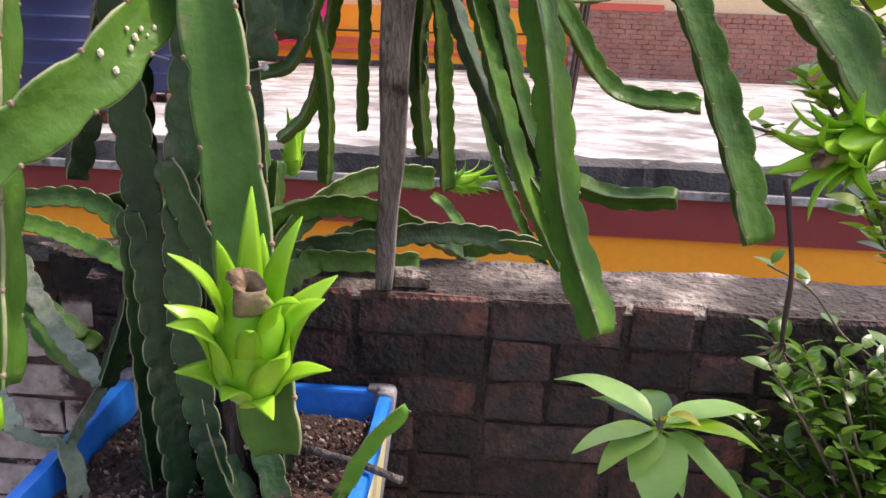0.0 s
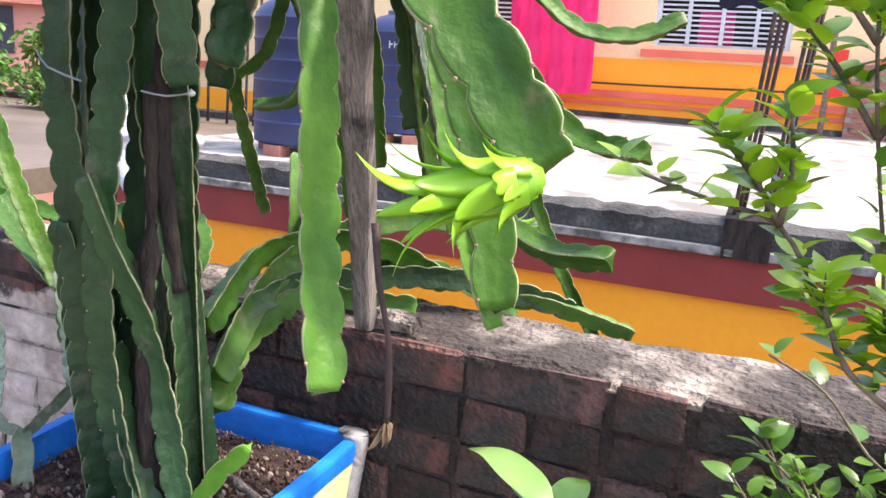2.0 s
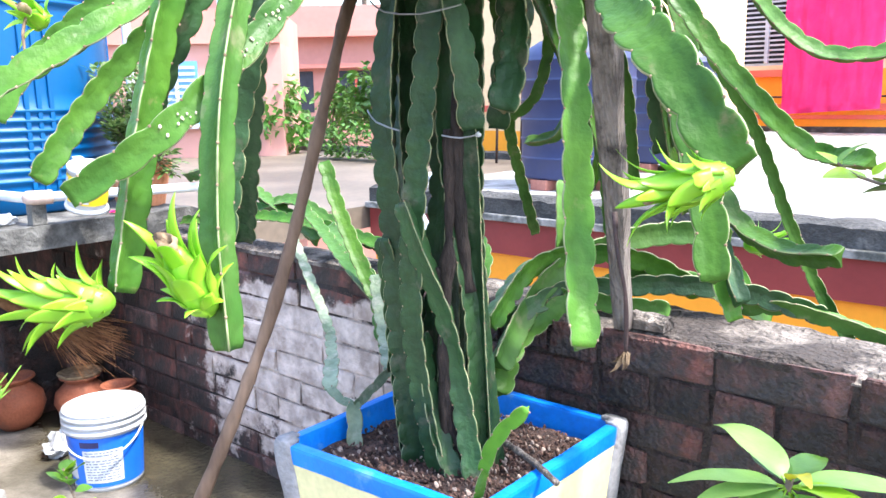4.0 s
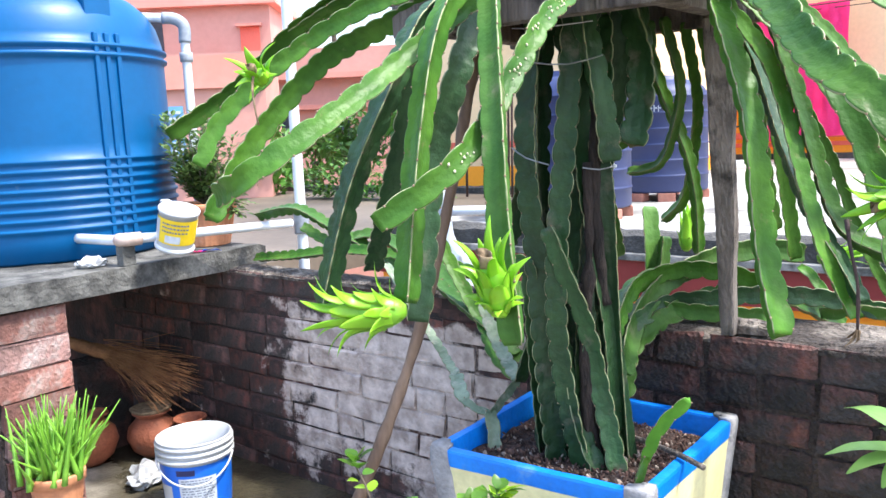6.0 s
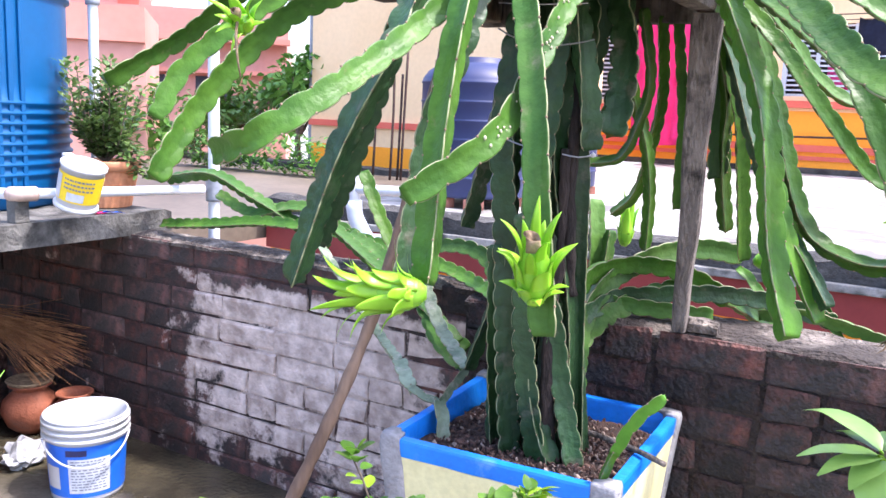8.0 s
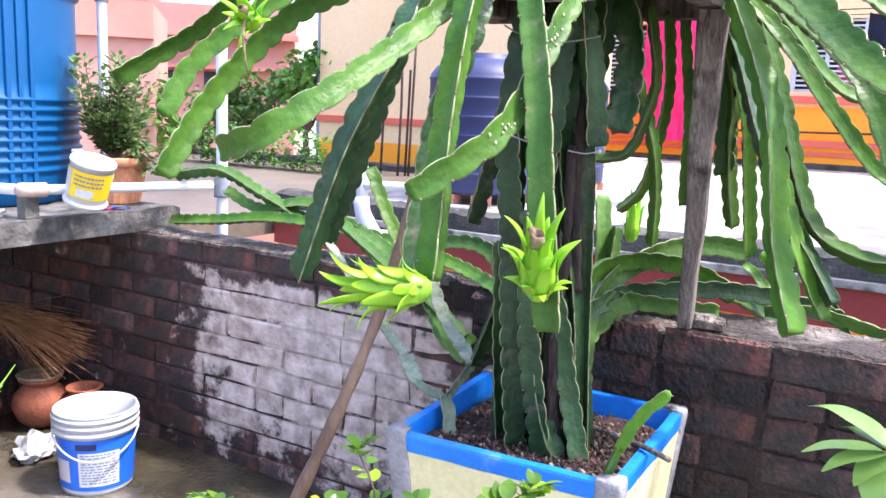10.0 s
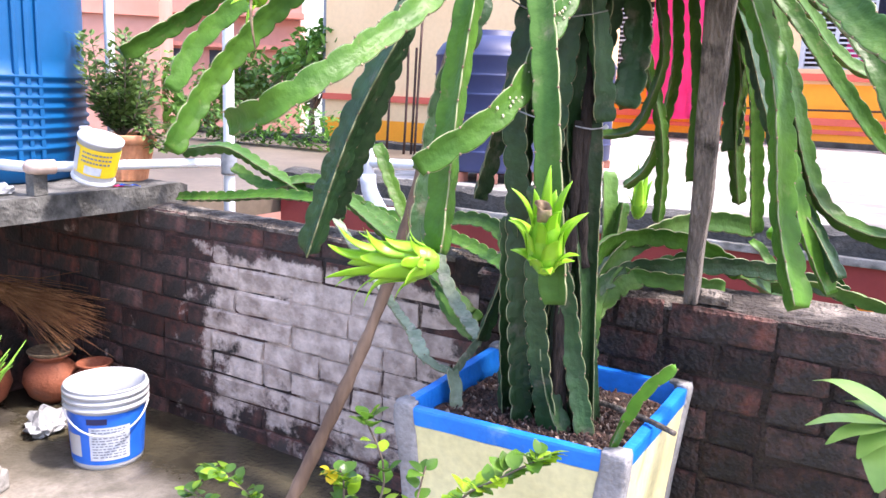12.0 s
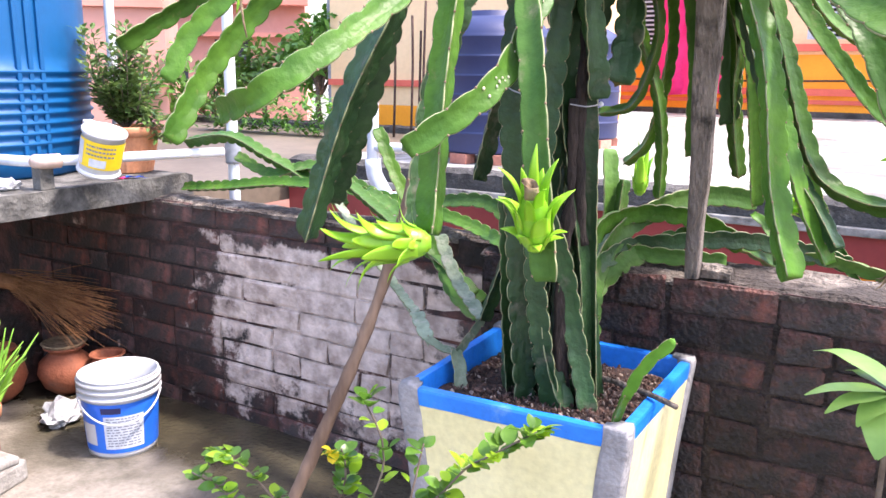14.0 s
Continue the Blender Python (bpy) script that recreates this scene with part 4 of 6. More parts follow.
# ---- fruits ----
def fruit(base, tip, radius, rows, bract, flare, label, seed, crown=True, dried=True):
    """A green fruit from its stem end to its flower end, with pointed bracts in a spiral."""
    r = random.Random(seed)
    base, tip = Vector(base), Vector(tip)
    L = (tip - base).length
    m = PLANT_INV @ aim(base, tip - base)
    body = bmesh.new()
    prof = []
    for k in range(13):
        f = k / 12
        prof.append((max(0.001, radius * math.sin(math.pi * (0.06 + 0.86 * f ** 0.9)) ** 0.7), f * L * 0.62))
    body = place(lathe(prof, 24, True), m @ Matrix.Rotation(radians(90), 4, "Y"))
    top = part("fruit", body, FRUIT, plant, label, True)
    for k in range(rows):
        f = (k + 0.5) / rows
        ang = k * 2.4 + r.uniform(-0.2, 0.2)
        x = L * (0.02 + 0.50 * f)
        rad = radius * math.sin(math.pi * (0.06 + 0.86 * f ** 0.9)) ** 0.7 * 0.95
        out = Vector((0, math.cos(ang), math.sin(ang)))
        side = Vector((1, 0, 0)).cross(out)
        # short and bent back at the stem end, broad scales in the middle, long and narrow at the flower end
        if f < 0.38:
            length, w, lean, curl = 0.85, 0.62, 0.30, 0.75
        elif f < 0.72:
            length, w, lean, curl = 1.35, 0.80, 0.03, 0.50
        else:
            length, w, lean, curl = 1.80, 0.50, 0.10, 0.42
        length *= bract * r.uniform(0.8, 1.2)
        w *= bract * r.uniform(0.9, 1.1)
        lean, curl = lean * flare * r.uniform(0.7, 1.3), curl * flare * r.uniform(0.3, 1.6)
        ax = (Vector((1, 0, 0)) + out * lean).normalized()
        b = bmesh.new()
        n = 10
        sway = r.uniform(-0.12, 0.12)
        rings_b = []
        for j in range(n + 1):
            g = j / n
            wid = w * 0.5 * (1 - g) ** 0.85 * (0.85 + 0.75 * g) + 0.0004
            c = Vector((x, 0, 0)) + out * (rad + 0.002) + ax * length * g + (out + side * sway - Vector((0.35, 0, 0))) * length * curl * g ** 3.0
            th = 0.0034 * (1 - g) + 0.0005
            ring = []
            for q, low in ((-1, 0), (-0.5, 0), (0, 0), (0.5, 0), (1, 0), (0.5, 1), (0, 1), (-0.5, 1)):
                drop = (q * wid) ** 2 / (2.2 * radius) + low * th
                ring.append(b.verts.new(m @ (c + side * q * wid - out * drop)))
            rings_b.append(ring)
        for a2, b2 in zip(rings_b, rings_b[1:]):
            for j in range(8):
                b.faces.new((a2[j], a2[(j + 1) % 8], b2[(j + 1) % 8], b2[j]))
        b.faces.new(rings_b[-1])
        part("bract", b, FRUIT_TIP, top, "", True)
    if dried:
        d = place(lathe([(radius * 0.20, 0), (radius * 0.36, 0.010), (radius * 0.42, 0.020), (radius * 0.34, 0.026), (radius * 0.20, 0.016), (0.002, 0.008)], 14),
                  m @ Matrix.Translation((L * 0.55, 0, 0)) @ Matrix.Rotation(radians(90), 4, "Y"))
        for v in d.verts:
            v.co += Vector((noise.noise(v.co * 90), noise.noise(v.co * 90 + Vector((5, 0, 0))), noise.noise(v.co * 80))) * 0.007
        part("flower_remnant", d, DRIED, top, "brown dried flower remnant", True)
    return top


fruit((-0.428, 1.062, 1.038), (-0.402, 0.985, 1.162), 0.0215, 20, 0.036, 0.72, "plump bright green unripe fruit with pointed bracts", 3)
fruit((-0.552, 1.018, 1.040), (-0.676, 0.945, 1.036), 0.0250, 30, 0.036, 0.90, "green unripe fruit lying sideways with curled bracts", 5, dried=False)
fruit((0.026, 1.309, 1.186), (-0.062, 1.266, 1.158), 0.0175, 26, 0.034, 1.1, "light green unripe fruit with long spreading bracts", 8)
fruit((-0.995, 1.172, 1.376), (-0.985, 1.135, 1.400), 0.018, 11, 0.030, 1.1, "small green fruit with star-like bracts", 11)
fruit((-0.40, 2.46, 0.905), (-0.29, 2.49, 0.925), 0.024, 18, 0.036, 1.0, "small green fruit beyond the parapet", 13, dried=False)
fruit((-0.765, 2.49, 0.90), (-0.763, 2.502, 1.03), 0.022, 12, 0.050, 0.25, "closed pale green flower bud", 17, dried=False)
part("withered_tube", place(tube([(-0.068, 1.266, 1.150), (-0.062, 1.262, 1.115), (-0.054, 1.264, 1.075), (-0.053, 1.266, 1.035), (-0.053, 1.265, 1.018)], 0.0035, 7, 0.0016, 0.01, 0.4), PLANT_INV), DRYDARK, plant, "thin black withered flower tube", True)
wd = bmesh.new()
for k in range(7):
    blade(0.020 + 0.004 * (k % 3), 0.007, 0, 0.9, 0.3, 0.5, 4, 0.1, wd, aim((-0.053, 1.265, 1.020), (math.cos(k * 0.9) * 0.5, math.sin(k * 0.9) * 0.5, -1), k))
part("withered_petals", place(wd, PLANT_INV), DRIED, plant, "brown shrivelled petals")
part("withered_tube", place(tube([(-0.985, 1.14, 1.385), (-0.978, 1.13, 1.36), (-0.972, 1.128, 1.325), (-0.968, 1.13, 1.30)], 0.0025, 7, 0.0012, 0.01, 0.4), PLANT_INV), DRIED, plant, "pale brown withered flower tube", True)

# ---- wooden support ----
support = thing("plant_support", (-0.69, 1.76, 1.5), "weathered grey wooden frame that carries the cactus, with planks closed up to shade the trunk", "plant support")
S_INV = Matrix.Translation((0.69, -1.76, -1.5))
for x0, x1, y0, y1, z0, z1 in ((-1.03, -0.40, 1.555, 1.60, 1.475, 1.545), (-1.03, -0.40, 2.00, 2.045, 1.475, 1.545), (-1.00, -0.955, 1.602, 1.998, 1.48, 1.54), (-0.475, -0.43, 1.602, 1.998, 1.48, 1.54)):
    part("beam", place(box(x0, x1, y0, y1, z0, z1, 0.006), S_INV), WOOD, support)
# planks laid edge to edge as added cover that shades the trunk
for k in range(4):
    part("plank", place(box(-1.06 + 0.172 * k, -0.89 + 0.172 * k, 1.56, 2.04, 1.547, 1.567, 0.004), S_INV), WOOD, support)


def rough_post(name, a, b, w, d, label, swell=1.0):
    ob = thing(name, a, label, "post")
    bm = bmesh.new()
    a, b = Vector(a), Vector(b)
    n = 26
    rings = []
    for k in range(n + 1):
        f = k / n
        q = (b - a) * f
        ww, dd = w * (1 + (swell - 1) * f) * (1 + 0.10 * noise.noise(Vector((f * 7, 1, w)))), d * (1 + 0.10 * noise.noise(Vector((f * 7, 4, w))))
        off = Vector((noise.noise(Vector((f * 4, 2, 0))), 0, 0)) * 0.006
        rings.append([bm.verts.new(q + off + Vector((sx * ww / 2 * cx, sy * dd / 2 * cy, 0))) for sx, sy, cx, cy in ((-1, -1, 0.8, 1), (1, -1, 0.8, 1), (1, -1, 1, 0.8), (1, 1, 1, 0.8), (1, 1, 0.8, 1), (-1, 1, 0.8, 1), (-1, 1, 1, 0.8), (-1, -1, 1, 0.8))])
    for p, q in zip(rings, rings[1:]):
        for j in range(8):
            bm.faces.new((p[j], p[(j + 1) % 8], q[(j + 1) % 8], q[j]))
    bm.faces.new(rings[0][::-1])
    bm.faces.new(rings[-1])
    part("post_shaft", bm, WOOD, ob)
    return ob


rough_post("wooden_post", (-0.483, 2.052, WALL_TOP + 0.001), (-0.440, 1.866, 1.474), 0.029, 0.034, "cracked grey wooden post leaning up from the parapet", 2.0)
pole = thing("wooden_pole", (-1.226, 1.285, 0), "slanting brown bamboo pole leaning against the cactus support", "pole")
part("pole_shaft", place(tube([(-1.226, 1.285, 0.0), (-1.165, 1.371, 0.257), (-1.009, 1.565, 0.827), (-0.967, 1.768, 1.436), (-0.955, 1.80, 1.48)], 0.0165, 10, 0.013, 0.03, 0.35), Matrix.Translation((1.226, -1.285, 0))), POLEWOOD, pole, "", True)
stick = thing("dry_stick", (-0.50, 1.79, 0.58), "thin dry wooden stick lying across the planter rim", "stick")
part("twig", place(tube([(-0.66, 1.835, 0.572), (-0.60, 1.798, 0.594), (-0.48, 1.730, 0.610), (-0.403, 1.686, 0.612)], 0.006, 8, 0.0065, 0.02, 0.5), Matrix.Translation((0.50, -1.79, -0.58))), WOOD, stick, "", True)
chip = part("broken_mortar_lump", place(worn_slab(-0.48, -0.40, 2.06, 2.11, 0.787, 0.815, 0.012, 0.006, 9.0), Matrix.Identity(4)), CAP)
tagged(chip, "pale broken lump of mortar on the parapet", "rubble")


# ---- water tank corner ----
slab = part("tank_slab", worn_slab(-5.2, -2.49, 1.235, 2.345, 0.775, 0.857, 0.03, 0.006, 5.0), SLAB)
tagged(slab, "grey stained concrete slab that carries the water tank", "slab", kind="structure")
pier_core = part("brick_pier", box(-2.85, -2.535, 1.265, 1.515, 0, 0.774), MORTAR)
tagged(pier_core, "weathered red brick pier under the slab", "pier", kind="structure")
pier_far = part("brick_pier_far", box(-5.1, -4.85, 1.25, 2.15, 0, 0.774), BRICK)
tagged(pier_far, "brick pier at the far end under the slab", "pier", kind="structure")
back_wall = part("terrace_side_wall", box(-6.1, -5.9, -4, 2.3, 0, 1.6), BRICK)
tagged(back_wall, "plain dark brick side wall of the terrace", "wall", kind="structure")

tank = thing("water_tank", (-3.29, 1.87, 0.857), "big bright blue ribbed plastic water tank on a slab", "water tank")
prof = [(0.485, 0.0), (0.505, 0.012), (0.508, 0.10)]
for k in range(8):
    z = 0.115 + 0.036 * k
    prof += [(0.508, z), (0.518, z + 0.006), (0.518, z + 0.014), (0.508, z + 0.021)]
prof += [(0.506, 0.44), (0.506, 0.74)]
for z in (0.755, 0.79):
    prof += [(0.506, z), (0.520, z + 0.006), (0.520, z + 0.016), (0.506, z + 0.024)]
prof += [(0.500, 0.845), (0.485, 0.90), (0.455, 0.955), (0.40, 1.005), (0.33, 1.045), (0.27, 1.065), (0.255, 1.068)]
body = lathe(prof, 96, True)
part("body", body, TANKBLUE, tank, "", True)
part("neck", lathe([(0.25, 1.064), (0.25, 1.095), (0.235, 1.10), (0.23, 1.07)], 64), TANKBLUE, tank, "", True)
part("lid", lathe([(0.27, 1.100), (0.272, 1.118), (0.255, 1.126), (0.12, 1.134), (0.001, 1.138)], 64), TANKNAVY, tank, "dark flat screw lid", True)
for k in (0, 2, 5, 7):
    a = radians(4 + 36 * k)
    bm = bmesh.new()
    for dy in (-0.046, 0.0, 0.046):
        box(-0.010, 0.007, dy - 0.009, dy + 0.009, 0.06, 0.845, 0.004, bm)
    part("rib", place(bm, Matrix.Rotation(a, 4, "Z") @ Matrix.Translation((0.508, 0, 0))), TANKBLUE, tank)
for a in (4, 94, 184, 274):
    bm = box(-0.10, 0.06, -0.055, 0.055, 0.895, 1.035, 0.008)
    part("lug", place(bm, Matrix.Rotation(radians(a), 4, "Z") @ Matrix.Translation((0.415, 0, 0))), TANKBLUE, tank)

feed_pipe = thing("tank_feed_pipe", (-2.90, 2.36, 0.857), "pale grey plastic pipe rising beside the water tank", "pipe")
FI = Matrix.Translation((2.90, -2.36, -0.857))
part("riser", place(tube([(-2.90, 2.33, 0.857), (-2.90, 2.33, 1.73)], 0.019, 14), FI), PVC, feed_pipe, "", True)
part("elbow", place(tube([(-2.90, 2.33, 1.70), (-2.90, 2.33, 1.77), (-2.925, 2.305, 1.80), (-2.96, 2.27, 1.805)], 0.025, 14, None, 0.01), FI), GREYPVC, feed_pipe, "grey elbow fitting", True)
part("inlet", place(tube([(-2.95, 2.28, 1.805), (-3.03, 2.18, 1.81)], 0.019, 14), FI), PVC, feed_pipe, "", True)
part("collar", place(tube([(-2.90, 2.33, 1.62), (-2.90, 2.33, 1.66)], 0.027, 14, None, 0.01), FI), GREYPVC, feed_pipe, "grey coupling", True)

out_pipe = thing("overflow_pipe", (-2.40, 2.10, 0.95), "white plastic pipe running from the tank to an upright pipe", "pipe")
OI = Matrix.Translation((2.40, -2.10, -0.95))
part("outlet", place(tube([(-2.79, 1.72, 0.945), (-2.60, 1.725, 0.948), (-2.50, 1.735, 0.951)], 0.018, 14), OI), PVC, out_pipe, "", True)
part("bend", place(tube([(-2.53, 1.732, 0.950), (-2.505, 1.735, 0.951), (-2.492, 1.755, 0.951), (-2.485, 1.79, 0.951)], 0.024, 14, None, 0.008), OI), TANPVC, out_pipe, "pink stained pipe joint", True)
part("run", place(tube([(-2.488, 1.77, 0.951), (-2.41, 2.06, 0.949), (-2.335, 2.36, 0.945)], 0.017, 14), OI), PVC, out_pipe, "", True)
part("tee", place(tube([(-2.322, 2.40, 0.90), (-2.322, 2.40, 0.99)], 0.030, 14, None, 0.01), OI), GREYPVC, out_pipe, "grey tee fitting", True)
part("upright", place(tube([(-2.322, 2.40, -0.6), (-2.322, 2.40, 3.6)], 0.021, 14, None, 0.2), OI), PVC, out_pipe, "", True)

far_pipe = thing("drain_pipe", (-2.55, 3.6, 0), "white plastic drain pipe with a bent spout", "pipe")
FP = Matrix.Translation((2.55, -3.6, 0))
part("upright", place(tube([(-2.55, 3.6, 0.75), (-2.55, 3.6, 1.28)], 0.032, 14, None, 0.1), FP), PVC, far_pipe, "", True)
part("spout", place(tube([(-2.55, 3.6, 0.80), (-2.54, 3.6, 0.72), (-2.49, 3.6, 0.64), (-2.43, 3.6, 0.54), (-2.42, 3.6, 0.30), (-2.42, 3.6, -3.2)], 0.042, 14, None, 0.03), FP), PVC, far_pipe, "", True)
part("side_arm", place(tube([(-2.55, 3.6, 0.86), (-2.35, 3.62, 0.865), (-2.15, 3.65, 0.87)], 0.026, 12), FP), PVC, far_pipe, "", True)


def bars(parent, m, rows, x0, x1, z0, dz, h, material, seed, lift):
    """Printed lines that cannot be read, as thin bars on a curved label."""
    r = random.Random(seed)
    bm = bmesh.new()
    for k in range(rows):
        a = x0
        while a < x1 - 0.05:
            w = r.uniform(0.05, 0.16)
            b = min(a + w, x1)
            z = z0 - k * dz
            n = 3
            vs = []
            for j in range(n + 1):
                g = a + (b - a) * j / n
                vs.append((bm.verts.new(m(g, z + h / 2, lift)), bm.verts.new(m(g, z - h / 2, lift))))
            for p, q in zip(vs, vs[1:]):
                bm.faces.new((p[0], p[1], q[1], q[0]))
            a = b + r.uniform(0.02, 0.05)
    return part("small_print", bm, material, parent, "rows of small grey print")


def curved(m, a0, a1, z0, z1, lift, n=24):
    bm = bmesh.new()
    vs = [(bm.verts.new(m(a0 + (a1 - a0) * k / n, z0, lift)), bm.verts.new(m(a0 + (a1 - a0) * k / n, z1, lift))) for k in range(n + 1)]
    for p, q in zip(vs, vs[1:]):
        bm.faces.new((p[0], q[0], q[1], p[1]))
    return bm


def paint_bucket(at, turn, label):
    ob = thing("paint_bucket", at, label, "bucket", "white paint buckets")
    R0, R1, H = 0.109, 0.126, 0.268

    def m(a, z, lift):
        r = R0 + (R1 - R0) * z / H + lift
        return Vector((r * math.cos(a), r * math.sin(a), z))
    prof = [(0.001, 0.004), (R0 - 0.006, 0.004), (R0, 0.0), (R0 + 0.001, 0.012)]
    prof += [(R0 + (R1 - R0) * f, H * f) for f in (0.3, 0.55, 0.72)]
    for z in (0.200, 0.223, 0.244):
        prof += [(R1 - 0.004, z), (R1 + 0.008, z + 0.002), (R1 + 0.008, z + 0.012), (R1 - 0.002, z + 0.015)]
    prof += [(R1 + 0.003, H - 0.004), (R1 + 0.003, H), (R1 - 0.003, H), (R1 - 0.006, 0.19), (R0 - 0.006, 0.012), (0.001, 0.010)]
    part("body", lathe(prof, 72), WHITEPLASTIC, ob, "", True)
    lab = part("label_wrap", curved(m, turn - 1.55, turn + 1.55, 0.020, 0.192, 0.0022, 40), LABELBLUE, ob, "bright blue paper wrap", True)
    part("text_panel", curved(m, turn - 0.45, turn + 0.62, 0.035, 0.150, 0.0030), PALEINK, lab, "white text panel", True)
    part("side_panel", curved(m, turn - 1.25, turn - 0.72, 0.045, 0.12, 0.0030, 10), WHITEPLASTIC, lab, "white side panel", True)
    part("name_patch", curved(m, turn - 0.50, turn + 0.02, 0.160, 0.180, 0.0030), NAVYINK, lab, "dark blue name patch", True)
    bars(lab, m, 11, turn - 0.38, turn + 0.55, 0.142, 0.0095, 0.0040, INKGREY, 7, 0.0036)
    hp = [m(turn + 1.25 - 2.5 * f, 0.205 - 0.075 * math.sin(math.pi * f), 0.014 + 0.012 * math.sin(math.pi * f)) for f in [k / 10 for k in range(11)]]
    part("handle", tube(hp, 0.0032, 8, None, 0.02), WHITEPLASTIC, ob, "thin white wire handle", True)
    for s in (-1, 1):
        part("handle_ear", place(lathe([(0.001, 0), (0.010, 0), (0.010, 0.012), (0.001, 0.012)], 14), Matrix.Translation(m(turn + 1.25 * s, 0.205, 0.0)) @ Vector((math.cos(turn + 1.25 * s), math.sin(turn + 1.25 * s), 0)).to_track_quat("Z", "Y").to_matrix().to_4x4()), WHITEPLASTIC, ob, "", True)
    return ob


paint_bucket((-2.275, 1.795, 0.0), radians(-38), "white plastic paint bucket with a blue label, open and empty")
paint_bucket((-2.80, 1.23, 0.0), radians(-75), "second white plastic paint bucket beside the brick pier")

can = thing("paint_can", (-2.365, 1.855, 0.955), "small white can with a yellow label hung over the pipe", "can")
can.rotation_euler = Euler((0, radians(20), 0))
can.scale = (1.2, 1.2, 1.2)


def cm(a, z, lift):
    r = 0.0528 + 0.0370 * z + lift
    return Vector((r * math.cos(a), r * math.sin(a), z))


part("body", lathe([(0.001, -0.03), (0.050, -0.03), (0.0518, -0.028), (0.0556, 0.078), (0.059, 0.080), (0.059, 0.088), (0.054, 0.089), (0.001, 0.087)], 48), WHITEPLASTIC, can, "", True)
part("foot_ring", lathe([(0.045, -0.036), (0.056, -0.036), (0.058, -0.030), (0.056, -0.024), (0.050, -0.022)], 48), WHITEPLASTIC, can, "white lid pressed on the foot", True)
cl = part("label_wrap", curved(cm, -2.3, 0.8, -0.008, 0.068, 0.0015, 30), LABELYELLOW, can, "yellow paper label", True)
part("text_panel", curved(cm, -2.2, -1.6, -0.005, 0.062, 0.0024, 10), WHITEPLASTIC, cl, "white panel", True)
part("text_panel", curved(cm, -1.2, -0.4, -0.003, 0.020, 0.0024, 10), PALEINK, cl, "pale panel", True)
bars(cl, cm, 3, -1.4, 0.0, 0.055, 0.012, 0.005, INKGREY, 3, 0.003)
part("tab", box(-0.078, -0.045, -0.014, 0.014, 0.078, 0.088, 0.003), WHITEPLASTIC, can, "white pull tab")

bag = thing("crumpled_plastic_bag", (-2.60, 1.66, 0.857), "small crumpled clear plastic bag on the slab edge", "plastic bag")
b = bmesh.new()
bmesh.ops.create_icosphere(b, subdivisions=3, radius=0.035)
for v in b.verts:
    v.co = Vector((v.co.x, v.co.y * 1.5, max(0, v.co.z * 0.6 + 0.015))) * (1 + 0.55 * noise.noise(v.co * 70))
part("film", b, PLASTICBAG, bag)
bag2 = copy_thing(bag, pose(-2.62, 1.80, 0.0, 0, 0, 40) @ Matrix.Scale(1.8, 4))
bag2.scale = (1.8, 1.8, 1.8)
tagged(bag2, "crumpled pale plastic wrapper lying on the floor")

rag = thing("coloured_rag", (-2.56, 2.02, 0.857), "small red and blue scrap of cloth on the slab", "rag")
b = bmesh.new()
blade(0.10, 0.03, 0.004, 0.3, 0.3, 0.5, 8, 0.15, b, aim((0, 0, 0.006), (0.2, 1, 0)))
part("cloth", b, HOT_PINK, rag, "dark pink cloth")
b = bmesh.new()
blade(0.09, 0.02, 0.004, 0.2, 0.3, 0.5, 8, 0.15, b, aim((0.03, 0.05, 0.006), (0.1, 1, 0)))
part("strip", b, LABELBLUE, rag, "blue strip")

brace = part("pipe_block", box(-2.545, -2.50, 1.725, 1.775, 0.857, 0.93, 0.004), SLAB)
tagged(brace, "small grey cement block propping the pipe on the slab", "block")


def round_pot(at, r, label):
    ob = thing("clay_pot", at, label, "clay pot", "round clay pots")
    part("belly", lathe([(0.001, 0), (r * 0.45, 0), (r * 0.8, r * 0.3), (r, r * 0.8), (r * 0.92, r * 1.2), (r * 0.62, r * 1.5), (r * 0.55, r * 1.58)], 40), CLAY, ob, "", True)
    part("neck", lathe([(r * 0.55, r * 1.56), (r * 0.56, r * 1.66), (r * 0.74, r * 1.76), (r * 0.72, r * 1.82), (r * 0.60, r * 1.80), (r * 0.50, r * 1.68), (r * 0.45, r * 1.4)], 40), CLAY, ob, "flared rim", True)
    return ob


p1 = round_pot((-2.86, 1.985, 0), 0.105, "round red clay pot covered by a dusty saucer")
part("saucer", lathe([(0.001, 0.188), (0.075, 0.190), (0.085, 0.203), (0.078, 0.206), (0.06, 0.197), (0.001, 0.195)], 36), DRIED, p1, "dusty grey clay saucer", True)
round_pot((-2.70, 2.06, 0), 0.092, "small round red clay pot by the wall")
round_pot((-3.00, 1.78, 0), 0.115, "round red clay pot in the dark under the slab")

broom = thing("broom", (-3.05, 1.92, 0.40), "brown straw broom lying under the slab", "broom")
rb = random.Random(5)
straw = bmesh.new()
for k in range(260):
    a, c = rb.gauss(0, 0.19), rb.gauss(0, 0.13)
    L = rb.uniform(0.30, 0.44)
    st = Vector((rb.gauss(0, 0.02), rb.gauss(0, 0.015), rb.gauss(0.02, 0.02)))
    way = Vector((0.80, 0.30 + a, -0.22 + c))
    tube([st, st + way * L * 0.5, st + way * L + Vector((0, 0, -0.03 * rb.random()))], 0.0013, 4, 0.0008, 0.2, 0, straw)
part("bristles", straw, STRAW, broom, "spread brown straw bristles")
